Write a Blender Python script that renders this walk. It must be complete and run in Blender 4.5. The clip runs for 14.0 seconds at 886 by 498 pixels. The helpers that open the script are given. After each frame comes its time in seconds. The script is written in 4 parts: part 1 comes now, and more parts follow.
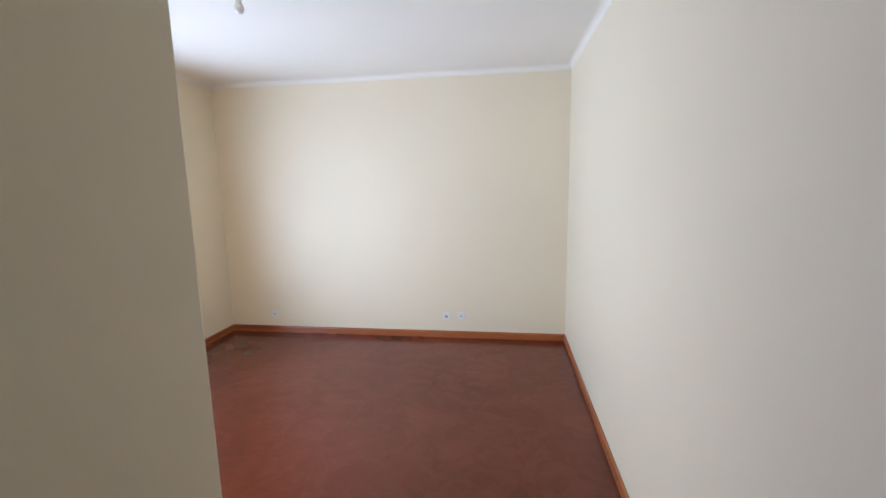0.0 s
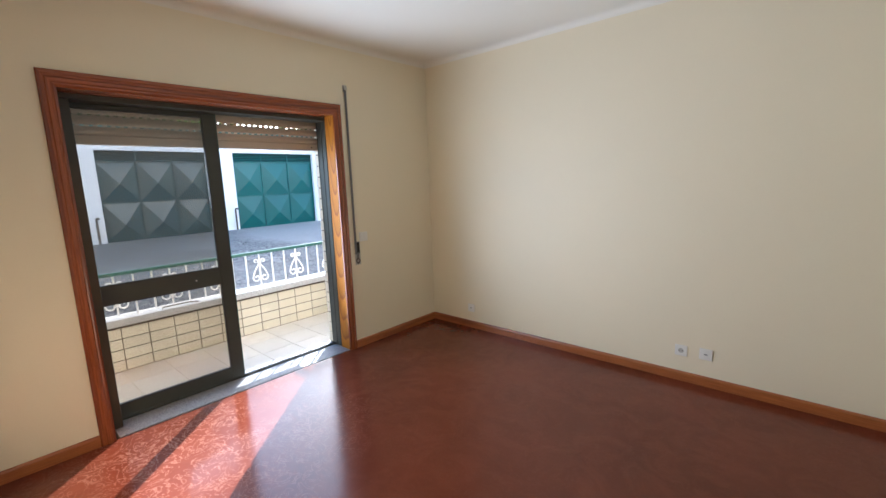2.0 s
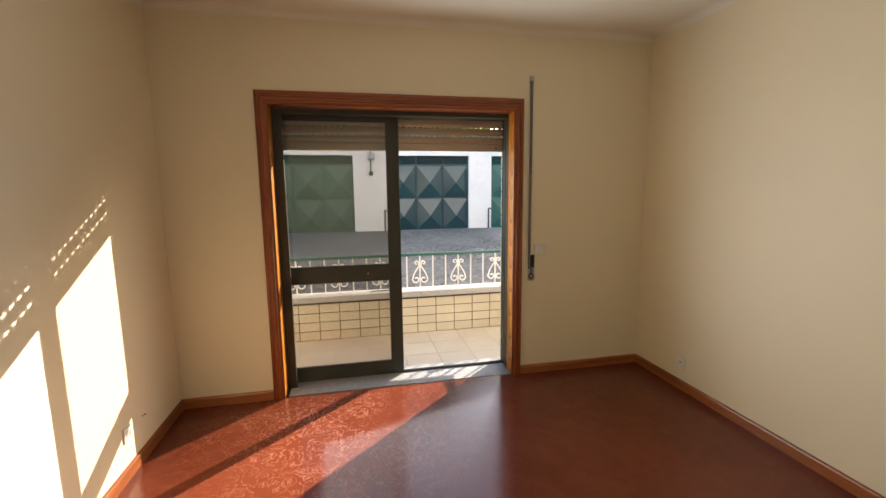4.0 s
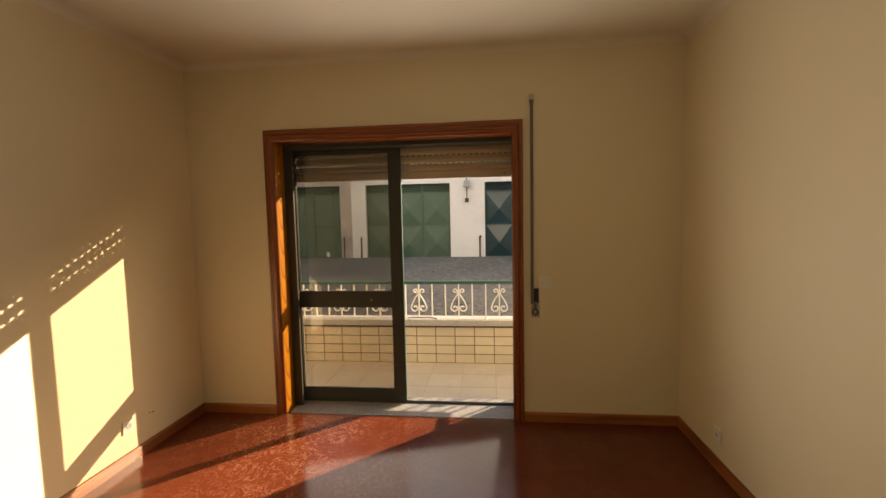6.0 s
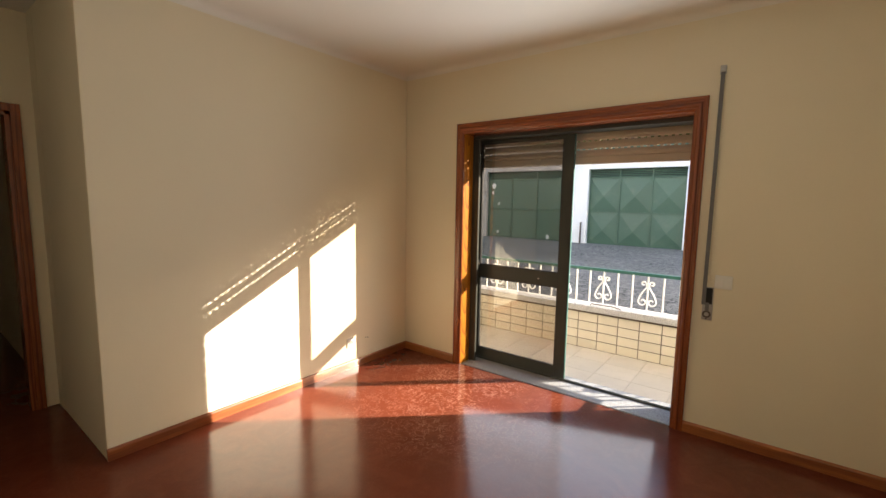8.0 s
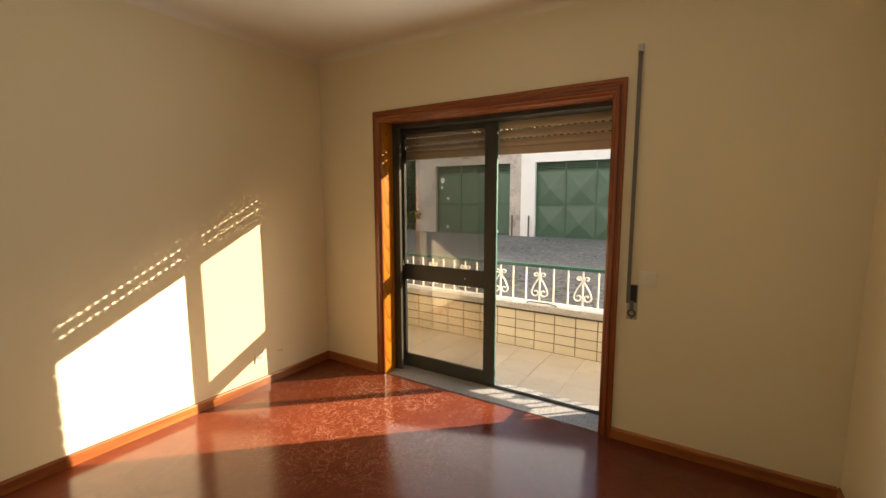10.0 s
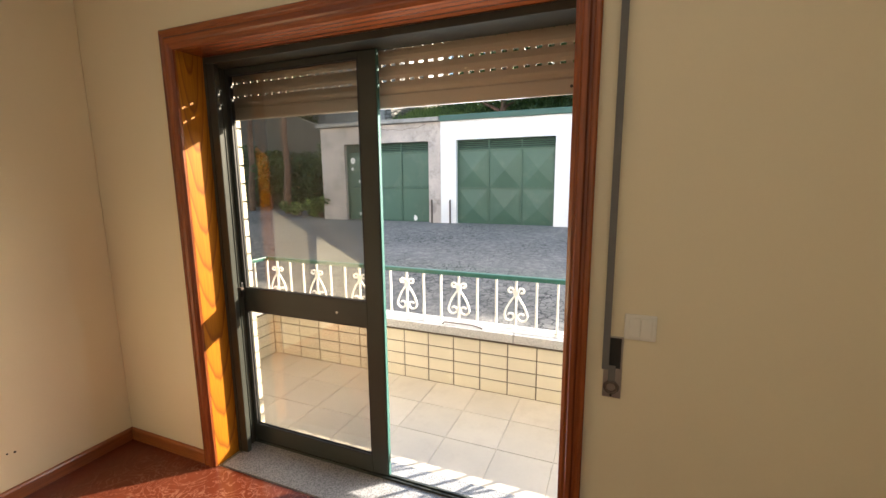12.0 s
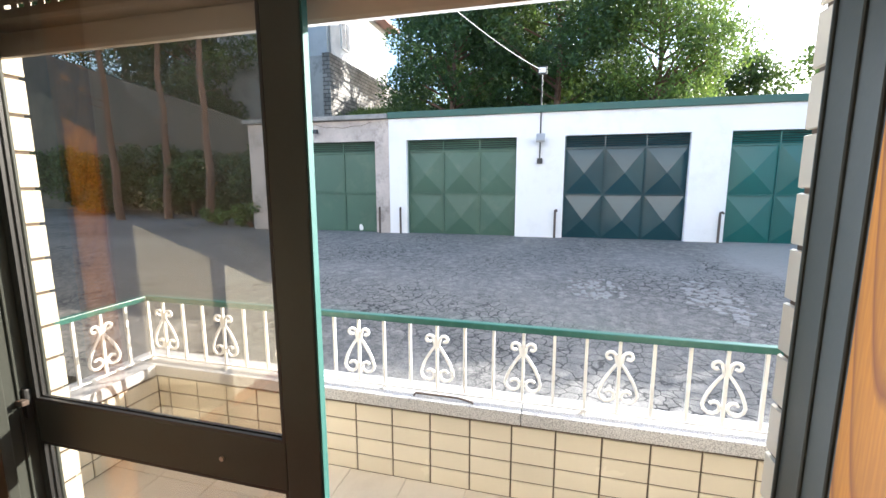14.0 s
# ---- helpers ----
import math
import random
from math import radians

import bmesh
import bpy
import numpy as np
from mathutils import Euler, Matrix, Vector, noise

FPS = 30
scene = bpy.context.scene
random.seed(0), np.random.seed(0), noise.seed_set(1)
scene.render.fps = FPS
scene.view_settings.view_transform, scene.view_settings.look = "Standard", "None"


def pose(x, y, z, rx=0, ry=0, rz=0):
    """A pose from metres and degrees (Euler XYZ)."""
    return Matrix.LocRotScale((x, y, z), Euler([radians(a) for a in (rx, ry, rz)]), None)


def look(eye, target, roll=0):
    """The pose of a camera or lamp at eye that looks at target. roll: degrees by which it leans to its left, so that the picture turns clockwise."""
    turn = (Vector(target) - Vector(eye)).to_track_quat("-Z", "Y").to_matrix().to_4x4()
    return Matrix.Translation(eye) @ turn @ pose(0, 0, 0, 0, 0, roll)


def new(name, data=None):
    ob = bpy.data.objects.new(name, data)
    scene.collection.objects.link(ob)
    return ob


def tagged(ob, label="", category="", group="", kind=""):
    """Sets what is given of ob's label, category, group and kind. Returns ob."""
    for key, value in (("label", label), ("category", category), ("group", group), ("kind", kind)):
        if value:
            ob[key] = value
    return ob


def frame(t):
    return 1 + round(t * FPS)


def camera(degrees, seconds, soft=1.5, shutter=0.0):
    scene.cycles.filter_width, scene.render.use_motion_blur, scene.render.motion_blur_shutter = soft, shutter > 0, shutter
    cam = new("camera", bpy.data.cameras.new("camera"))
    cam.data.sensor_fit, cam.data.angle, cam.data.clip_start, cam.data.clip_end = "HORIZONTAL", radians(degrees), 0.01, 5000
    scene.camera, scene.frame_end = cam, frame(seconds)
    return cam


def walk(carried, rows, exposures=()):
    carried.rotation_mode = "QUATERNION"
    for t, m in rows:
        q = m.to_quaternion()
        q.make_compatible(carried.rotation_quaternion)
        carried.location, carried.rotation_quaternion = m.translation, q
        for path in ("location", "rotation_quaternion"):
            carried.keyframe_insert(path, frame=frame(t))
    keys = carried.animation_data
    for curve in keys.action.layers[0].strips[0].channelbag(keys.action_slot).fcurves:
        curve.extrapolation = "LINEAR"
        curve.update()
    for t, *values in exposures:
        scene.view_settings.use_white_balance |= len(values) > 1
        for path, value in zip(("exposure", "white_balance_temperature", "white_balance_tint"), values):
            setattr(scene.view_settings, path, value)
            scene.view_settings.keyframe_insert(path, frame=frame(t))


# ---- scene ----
cam = camera(92.0, 14.0)
PATH = [
    (0, (-0.174, 0.336, 1.636), (-0.459, 2.293, 1.331), -1.1),
    (0.5, (-0.165, 0.604, 1.612), (-0.662, 2.512, 1.278), -1.2),
    (1, (-0.204, 0.827, 1.625), (-0.877, 2.681, 1.291), -0.8),
    (1.5, (-0.212, 1.013, 1.57), (-1.16, 2.743, 1.242), -1.7),
    (2, (-0.071, 1.322, 1.534), (-1.393, 2.789, 1.214), -2.1),
    (2.5, (-0.05, 1.548, 1.511), (-1.532, 2.851, 1.187), -2.8),
    (3, (-0.095, 1.787, 1.531), (-1.697, 2.939, 1.208), -2.5),
    (3.5, (-0.103, 2.006, 1.534), (-1.918, 2.783, 1.216), -1.8),
    (3.6, (-0.087, 2.066, 1.527), (-1.939, 2.754, 1.215), -1.4),
    (5.8, (-0.126, 3.241, 1.554), (-2.114, 3.099, 1.396), -1.2),
    (6, (-0.147, 3.364, 1.531), (-2.129, 3.148, 1.378), -1.2),
    (6.5, (-0.155, 3.596, 1.547), (-2.068, 3.054, 1.33), -1.2),
    (7, (-0.074, 3.703, 1.556), (-1.826, 2.767, 1.325), -1.1),
    (9.3, (-0.199, 4.235, 1.477), (-1.73, 2.968, 1.251), 1.4),
    (9.5, (-0.3, 4.196, 1.494), (-1.89, 3.005, 1.261), 1.2),
    (10, (-0.538, 4.071, 1.524), (-2.216, 3.011, 1.279), -0.1),
    (10.5, (-0.85, 3.994, 1.529), (-2.531, 2.941, 1.271), -0.8),
    (11, (-1.156, 3.909, 1.508), (-2.913, 2.993, 1.234), -0.2),
    (11.5, (-1.485, 3.769, 1.527), (-3.301, 2.99, 1.221), -0.4),
    (12, (-1.81, 3.685, 1.519), (-3.633, 2.93, 1.193), -0.5),
    (12.5, (-2.067, 3.591, 1.52), (-3.907, 2.876, 1.203), -0.3),
    (13, (-2.273, 3.401, 1.534), (-4.171, 2.851, 1.223), 0.4),
    (13.5, (-2.481, 3.269, 1.508), (-4.386, 2.744, 1.198), -0.1),
    (14, (-2.744, 3.154, 1.512), (-4.655, 2.646, 1.208), -0.1),
]
EXPOSE = [(0.0, 3.2, 4850, 12), (0.5, 3.25, 4650, 12), (1.0, 2.9, 4950, 13), (1.5, 2.72, 5200, 11), (2.0, 2.75, 5200, 10), (3.0, 2.66, 5450, 10), (3.5, 2.5, 5900, 11), (5.8, 1.6, 9500, 17), (6.5, 1.65, 8900, 15),
          (7.2, 2.03, 7700, 14), (9.3, 2.5, 5700, 9), (9.6, 2.42, 6000, 9), (10.2, 1.97, 8700, 13), (11.2, 1.93, 8600, 14), (12.0, 2.5, 6500, 10), (12.5, 2.7, 6000, 9), (13.0, 2.65, 5900, 10), (14.0, 2.35, 5800, 10)]
walk(cam, [(t, look(eye, target, roll)) for t, eye, target, roll in PATH], EXPOSE)

# ---- world, sun ----
SUN_WAY = Vector((1.0, -1.073, -0.537)).normalized()
world = bpy.data.worlds.new("sky")
scene.world = world
world.use_nodes = True
wn = world.node_tree.nodes
sky = wn.new("ShaderNodeTexSky")
sky.sky_type = "NISHITA"
sky.sun_disc = False
sky.sun_elevation = math.asin(-SUN_WAY.z)
sky.sun_rotation = math.atan2(-SUN_WAY.x, -SUN_WAY.y)
sky.air_density, sky.dust_density, sky.ozone_density = 1.0, 1.5, 1.0
wn["Background"].inputs["Strength"].default_value = 0.125
world.node_tree.links.new(sky.outputs["Color"], wn["Background"].inputs["Color"])
sun_data = bpy.data.lights.new("sun", "SUN")
sun_data.energy, sun_data.angle, sun_data.color = 4.5, radians(0.3), (1.0, 0.92, 0.80)
sun = new("sun", sun_data)
sun.matrix_world = look((0, 0, 12), Vector((0, 0, 12)) + SUN_WAY)
# added fill lamp in the balcony door opening, on top of the sky's own light
port_data = bpy.data.lights.new("door_fill", "AREA")
port_data.shape, port_data.size, port_data.size_y = "RECTANGLE", 1.45, 1.7
port_data.energy, port_data.color = 5.6, (0.88, 0.94, 1.0)
port_data.spread = radians(130)
port = new("door_fill", port_data)
port.matrix_world = look((-3.405, 2.65, 1.0), (-2.405, 2.98, 1.37))


# ---- materials ----
def shader(name):
    m = bpy.data.materials.new(name)
    m.use_nodes = True
    nt = m.node_tree
    return m, nt, nt.nodes["Principled BSDF"]


def node(nt, kind, **values):
    n = nt.nodes.new(kind)
    for key, value in values.items():
        n.inputs[key].default_value = value
    return n


def coords(nt, stretch=(1, 1, 1)):
    geo = nt.nodes.new("ShaderNodeNewGeometry")
    mp = nt.nodes.new("ShaderNodeMapping")
    mp.inputs["Scale"].default_value = stretch
    nt.links.new(geo.outputs["Position"], mp.inputs["Vector"])
    return mp.outputs["Vector"]


def ramp(nt, fac, *stops):
    r = nt.nodes.new("ShaderNodeValToRGB")
    while len(r.color_ramp.elements) < len(stops):
        r.color_ramp.elements.new(0.5)
    for e, (p, c) in zip(r.color_ramp.elements, stops):
        e.position = p
        e.color = (*c, 1) if len(c) == 3 else c
    nt.links.new(fac, r.inputs["Fac"])
    return r.outputs["Color"]


def mixed(nt, fac, a, b, kind="MIX"):
    m = nt.nodes.new("ShaderNodeMix")
    m.data_type, m.blend_type = "RGBA", kind
    for value, slot in ((fac, 0), (a, 6), (b, 7)):
        if hasattr(value, "is_linked"):
            nt.links.new(value, m.inputs[slot])
        else:
            m.inputs[slot].default_value = value if slot == 0 else (*value, 1)
    return m.outputs[2]


def tex(nt, vec, scale, detail=4.0, rough=0.55, distortion=0.0):
    n = node(nt, "ShaderNodeTexNoise", Scale=scale, Detail=detail, Roughness=rough, Distortion=distortion)
    nt.links.new(vec, n.inputs["Vector"])
    return n.outputs["Fac"]


def bumped(nt, bsdf, height, strength, distance=0.01):
    b = node(nt, "ShaderNodeBump", Strength=strength, Distance=distance)
    nt.links.new(height, b.inputs["Height"])
    nt.links.new(b.outputs["Normal"], bsdf.inputs["Normal"])


def surface(name, color, rough=0.6, vary=0.12, coarse=1.5, fine=60.0, bump=0.1, metal=0.0, dirt=None, dirt_amount=0.0,
            coat=0.0, per_object=0.0, spec=0.5):
    """A plain surface with wear at two scales."""
    m, nt, p = shader(name)
    v = coords(nt)
    big, small = tex(nt, v, coarse), tex(nt, v, fine, 3.0)
    lo, hi = [c * (1 - vary) for c in color], [min(1, c * (1 + vary)) for c in color]
    col = ramp(nt, big, (0.3, lo), (0.7, hi))
    col = mixed(nt, vary * 0.9, col, ramp(nt, small, (0.3, [c * 0.6 for c in color]), (0.7, hi)))
    if dirt:
        mask = ramp(nt, tex(nt, v, coarse * 2.3, 8.0, 0.7), (0.52, (0, 0, 0)), (0.75, (dirt_amount,) * 3))
        col = mixed(nt, mask, col, dirt)
    if per_object:
        info = nt.nodes.new("ShaderNodeObjectInfo")
        tone = ramp(nt, info.outputs["Random"], (0.0, (1 - per_object,) * 3), (1.0, (1, 1, 1)))
        col = mixed(nt, 1.0, col, tone, "MULTIPLY")
    nt.links.new(col, p.inputs["Base Color"])
    nt.links.new(ramp(nt, big, (0.25, (rough * 0.85,) * 3), (0.75, (min(1, rough * 1.15),) * 3)), p.inputs["Roughness"])
    p.inputs["Metallic"].default_value = metal
    p.inputs["Coat Weight"].default_value = coat
    p.inputs["Specular IOR Level"].default_value = spec
    if bump:
        bumped(nt, p, small, bump, 0.004)
    return m


def wood(name, dark, light, along="z", rough=0.3):
    m, nt, p = shader(name)
    axis = {"x": (0.5, 7, 7), "y": (7, 0.5, 7), "z": (7, 7, 0.5)}[along]
    v = coords(nt, axis)
    warp = tex(nt, v, 1.1, 3.0)
    w = nt.nodes.new("ShaderNodeTexWave")
    w.wave_type, w.rings_direction = "RINGS", along.upper()
    for key, value in (("Scale", 1.3), ("Distortion", 5.0), ("Detail", 3.0), ("Detail Scale", 1.2)):
        w.inputs[key].default_value = value
    nt.links.new(v, w.inputs["Vector"])
    pores = tex(nt, coords(nt, {"x": (6, 160, 160), "y": (160, 6, 160), "z": (160, 160, 6)}[along]), 1.0, 3.0)
    col = mixed(nt, 0.6, ramp(nt, warp, (0.3, dark), (0.7, light)), ramp(nt, w.outputs["Fac"], (0.05, dark), (0.4, light)))
    col = mixed(nt, ramp(nt, pores, (0.4, (0.35,) * 3), (0.62, (0, 0, 0))), col, [c * 0.5 for c in dark])
    nt.links.new(col, p.inputs["Base Color"])
    p.inputs["Roughness"].default_value = rough
    p.inputs["Coat Weight"].default_value = 0.25
    p.inputs["Coat Roughness"].default_value = 0.2
    bumped(nt, p, pores, 0.08, 0.002)
    return m


def veneer(name, dark, light):
    """Flat sawn veneer with nested arches of grain."""
    m, nt, p = shader(name)
    geo = nt.nodes.new("ShaderNodeNewGeometry")
    mp = nt.nodes.new("ShaderNodeMapping")
    mp.inputs["Location"].default_value = (3.335 * 30, 0, -2.6 * 2.6)
    mp.inputs["Scale"].default_value = (30, 1, 2.6)
    nt.links.new(geo.outputs["Position"], mp.inputs["Vector"])
    w = nt.nodes.new("ShaderNodeTexWave")
    w.wave_type, w.rings_direction, w.wave_profile = "RINGS", "Y", "SAW"
    for key, value in (("Scale", 0.62), ("Distortion", 2.2), ("Detail", 2.0), ("Detail Scale", 0.8)):
        w.inputs[key].default_value = value
    nt.links.new(mp.outputs[0], w.inputs["Vector"])
    pores = tex(nt, coords(nt, (220, 220, 9)), 1.0, 3.0)
    col = ramp(nt, w.outputs["Fac"], (0.0, light), (0.72, [0.8 * c for c in light]), (0.9, dark), (1.0, light))
    col = mixed(nt, ramp(nt, pores, (0.4, (0.3,) * 3), (0.62, (0, 0, 0))), col, dark)
    nt.links.new(col, p.inputs["Base Color"])
    p.inputs["Roughness"].default_value = 0.5
    p.inputs["Specular IOR Level"].default_value = 0.2
    return m


def floor_paint():
    """Waxed dark red floor with trowel swirls and painted sun glints."""
    m, nt, p = shader("waxed_red_floor")
    v = coords(nt)
    big = tex(nt, v, 0.9, 5.0)
    sw = tex(nt, v, 4.5, 4.0, 0.6, 1.6)
    fine = tex(nt, v, 42.0, 3.0, 0.6, 1.0)
    col = ramp(nt, big, (0.28, (0.098, 0.021, 0.011)), (0.75, (0.185, 0.042, 0.020)))
    col = mixed(nt, ramp(nt, sw, (0.42, (0, 0, 0)), (0.62, (0.25,) * 3)), col, (0.215, 0.056, 0.026))
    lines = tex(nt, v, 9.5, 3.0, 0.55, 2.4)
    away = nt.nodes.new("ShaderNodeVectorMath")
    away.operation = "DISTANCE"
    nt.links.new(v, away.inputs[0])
    away.inputs[1].default_value = (-2.75, 2.15, 0.0)  # sun patch before the door, where the glints are painted
    glint_area = ramp(nt, away.outputs["Value"], (0.35, (1,) * 3), (1.0, (0.05,) * 3))
    # pale strokes paint the sun's glints on the trowel marks into the colour
    glint = ramp(nt, lines, (0.465, (0, 0, 0)), (0.5, (0.95,) * 3), (0.535, (0, 0, 0)))
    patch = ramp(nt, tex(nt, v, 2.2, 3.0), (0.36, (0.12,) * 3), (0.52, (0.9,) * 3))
    patch = mixed(nt, 1.0, patch, glint_area, "MULTIPLY")
    col = mixed(nt, mixed(nt, 1.0, glint, patch, "MULTIPLY"), col, (0.38, 0.16, 0.105))
    col = mixed(nt, ramp(nt, fine, (0.55, (0, 0, 0)), (0.75, (0.07,) * 3)), col, (0.06, 0.012, 0.008))
    nt.links.new(col, p.inputs["Base Color"])
    nt.links.new(ramp(nt, sw, (0.3, (0.14,) * 3), (0.7, (0.20,) * 3)), p.inputs["Roughness"])
    p.inputs["Specular IOR Level"].default_value = 0.36
    calm = tex(nt, v, 7.0, 2.0, 0.5, 0.3)
    height = mixed(nt, 0.03, calm, fine)
    bumped(nt, p, height, 0.035, 0.006)
    return m


def asphalt():
    m, nt, p = shader("cracked_asphalt")
    v = coords(nt)
    vor = node(nt, "ShaderNodeTexVoronoi", Scale=8.5)
    vor.feature = "DISTANCE_TO_EDGE"
    warp = nt.nodes.new("ShaderNodeVectorMath")
    warp.operation = "ADD"
    wob = node(nt, "ShaderNodeTexNoise", Scale=2.2, Detail=4.0)
    nt.links.new(v, wob.inputs["Vector"])
    half = nt.nodes.new("ShaderNodeVectorMath")
    half.operation = "SCALE"
    half.inputs["Scale"].default_value = 0.45
    nt.links.new(wob.outputs["Color"], half.inputs[0])
    nt.links.new(v, warp.inputs[0])
    nt.links.new(half.outputs[0], warp.inputs[1])
    nt.links.new(warp.outputs[0], vor.inputs["Vector"])
    grit, big = tex(nt, v, 90.0, 3.0), tex(nt, v, 0.45, 5.0)
    col = ramp(nt, big, (0.32, (0.075, 0.072, 0.066)), (0.68, (0.205, 0.197, 0.178)))
    col = mixed(nt, 0.45, col, ramp(nt, grit, (0.35, (0.05, 0.05, 0.05)), (0.7, (0.31, 0.295, 0.27))))
    mott = tex(nt, v, 9.0, 8.0, 0.78)
    col = mixed(nt, ramp(nt, mott, (0.45, (0, 0, 0)), (0.7, (0.8,) * 3)), col, (0.34, 0.315, 0.285))
    where = ramp(nt, tex(nt, v, 0.5, 4.0), (0.40, (0.05,) * 3), (0.56, (1, 1, 1)))
    crack = ramp(nt, vor.outputs["Distance"], (0.018, (0.92,) * 3), (0.065, (0, 0, 0)))
    col = mixed(nt, mixed(nt, 1.0, where, crack, "MULTIPLY"), col, (0.018, 0.018, 0.017))
    apron = nt.nodes.new("ShaderNodeVectorMath")
    apron.operation = "DISTANCE"
    nt.links.new(warp.outputs[0], apron.inputs[0])
    apron.inputs[1].default_value = (-9.6, 8.2, 0.6)
    near = nt.nodes.new("ShaderNodeMath")
    near.operation = "MULTIPLY"
    near.inputs[1].default_value = 1 / 2.7
    nt.links.new(apron.outputs["Value"], near.inputs[0])
    smoothed = ramp(nt, near.outputs[0], (0.8, (0.8,) * 3), (1.0, (0,) * 3))
    col = mixed(nt, smoothed, col, (0.30, 0.285, 0.26))
    nt.links.new(col, p.inputs["Base Color"])
    p.inputs["Roughness"].default_value = 0.85
    bumped(nt, p, mixed(nt, 0.4, grit, vor.outputs["Distance"]), 0.5, 0.02)
    return m


def granite(name, base, fleck):
    m, nt, p = shader(name)
    v = coords(nt)
    a, b = tex(nt, v, 160.0, 2.0), tex(nt, v, 2.0, 4.0)
    col = ramp(nt, a, (0.38, fleck), (0.5, base), (0.66, [min(1, c * 1.35) for c in base]))
    col = mixed(nt, 0.25, col, ramp(nt, b, (0.3, [c * 0.6 for c in base]), (0.7, base)))
    nt.links.new(col, p.inputs["Base Color"])
    p.inputs["Roughness"].default_value = 0.45
    return m


def glass(name, tint, gloss=0.02):
    m, nt, p = shader(name)
    nt.nodes.remove(p)
    clear = nt.nodes.new("ShaderNodeBsdfTransparent")
    clear.inputs["Color"].default_value = (*tint, 1)
    shine = nt.nodes.new("ShaderNodeBsdfGlossy")
    shine.inputs["Roughness"].default_value = gloss
    edge = node(nt, "ShaderNodeLayerWeight", Blend=0.5)
    power = nt.nodes.new("ShaderNodeMath")
    power.operation = "POWER"
    power.inputs[1].default_value = 4.0
    nt.links.new(edge.outputs["Facing"], power.inputs[0])
    fres = nt.nodes.new("ShaderNodeMath")
    fres.operation = "MULTIPLY_ADD"
    fres.inputs[1].default_value, fres.inputs[2].default_value = 0.75, 0.07
    nt.links.new(power.outputs[0], fres.inputs[0])
    mix = nt.nodes.new("ShaderNodeMixShader")
    nt.links.new(fres.outputs[0], mix.inputs[0])
    nt.links.new(clear.outputs[0], mix.inputs[1])
    nt.links.new(shine.outputs[0], mix.inputs[2])
    nt.links.new(mix.outputs[0], nt.nodes["Material Output"].inputs["Surface"])
    return m


def foliage(name, dark, light):
    m, nt, p = shader(name)
    geo = nt.nodes.new("ShaderNodeNewGeometry")
    col = ramp(nt, geo.outputs["Random Per Island"], (0.0, dark), (0.75, light), (1.0, [c * 1.5 for c in light]))
    nt.links.new(col, p.inputs["Base Color"])
    p.inputs["Roughness"].default_value = 0.5
    leaf = nt.nodes.new("ShaderNodeBsdfTranslucent")
    nt.links.new(mixed(nt, 0.5, col, (0.22, 0.30, 0.05)), leaf.inputs["Color"])
    mix = nt.nodes.new("ShaderNodeMixShader")
    mix.inputs[0].default_value = 0.35
    nt.links.new(p.outputs[0], mix.inputs[1])
    nt.links.new(leaf.outputs[0], mix.inputs[2])
    nt.links.new(mix.outputs[0], nt.nodes["Material Output"].inputs["Surface"])
    return m


def block_wall(name, a, b, joint, scale):
    """Far masonry whose blocks cannot be told apart one by one."""
    m, nt, p = shader(name)
    v = coords(nt)
    sep = nt.nodes.new("ShaderNodeSeparateXYZ")
    nt.links.new(v, sep.inputs[0])
    add = nt.nodes.new("ShaderNodeMath")
    nt.links.new(sep.outputs["X"], add.inputs[0])
    nt.links.new(sep.outputs["Y"], add.inputs[1])
    com = nt.nodes.new("ShaderNodeCombineXYZ")
    nt.links.new(add.outputs[0], com.inputs["X"])
    nt.links.new(sep.outputs["Z"], com.inputs["Y"])
    br = node(nt, "ShaderNodeTexBrick", Scale=scale)
    br.inputs["Color1"].default_value, br.inputs["Color2"].default_value, br.inputs["Mortar"].default_value = (*a, 1), (*b, 1), (*joint, 1)
    br.inputs["Mortar Size"].default_value = 0.03
    nt.links.new(com.outputs[0], br.inputs["Vector"])
    stain = ramp(nt, tex(nt, v, 0.8, 6.0), (0.4, (0.55, 0.53, 0.5)), (0.65, (1, 1, 1)))
    nt.links.new(mixed(nt, 1.0, br.outputs["Color"], stain, "MULTIPLY"), p.inputs["Base Color"])
    p.inputs["Roughness"].default_value = 0.9
    bumped(nt, p, br.outputs["Fac"], -0.5, 0.02)
    return m


WALL = surface("cream_wall_paint", (0.785, 0.70, 0.515), 0.55, 0.03, 0.6, 90.0, 0.06)
CEIL = surface("white_ceiling_paint", (0.80, 0.76, 0.67), 0.75, 0.03, 0.6, 90.0, 0.05)
FLOOR = floor_paint()
SKIRT = wood("stained_skirting", (0.21, 0.055, 0.018), (0.43, 0.142, 0.036), "x", 0.3)
SKIRT_Y = wood("stained_skirting_y", (0.21, 0.055, 0.018), (0.43, 0.142, 0.036), "y", 0.3)
WOOD = wood("varnished_casing", (0.15, 0.034, 0.011), (0.36, 0.095, 0.024), "z", 0.26)
WOOD_Y = wood("varnished_casing_head", (0.15, 0.034, 0.011), (0.36, 0.095, 0.024), "y", 0.26)
# the lining's sunlit yellow is put into this veneer's colour
VENEER = veneer("varnished_sunlit_veneer", (0.24, 0.075, 0.010), (0.52, 0.20, 0.012))
ALU = surface("dark_green_aluminium", (0.058, 0.063, 0.054), 0.45, 0.12, 3.0, 120.0, 0.03, 0.0, spec=0.3)
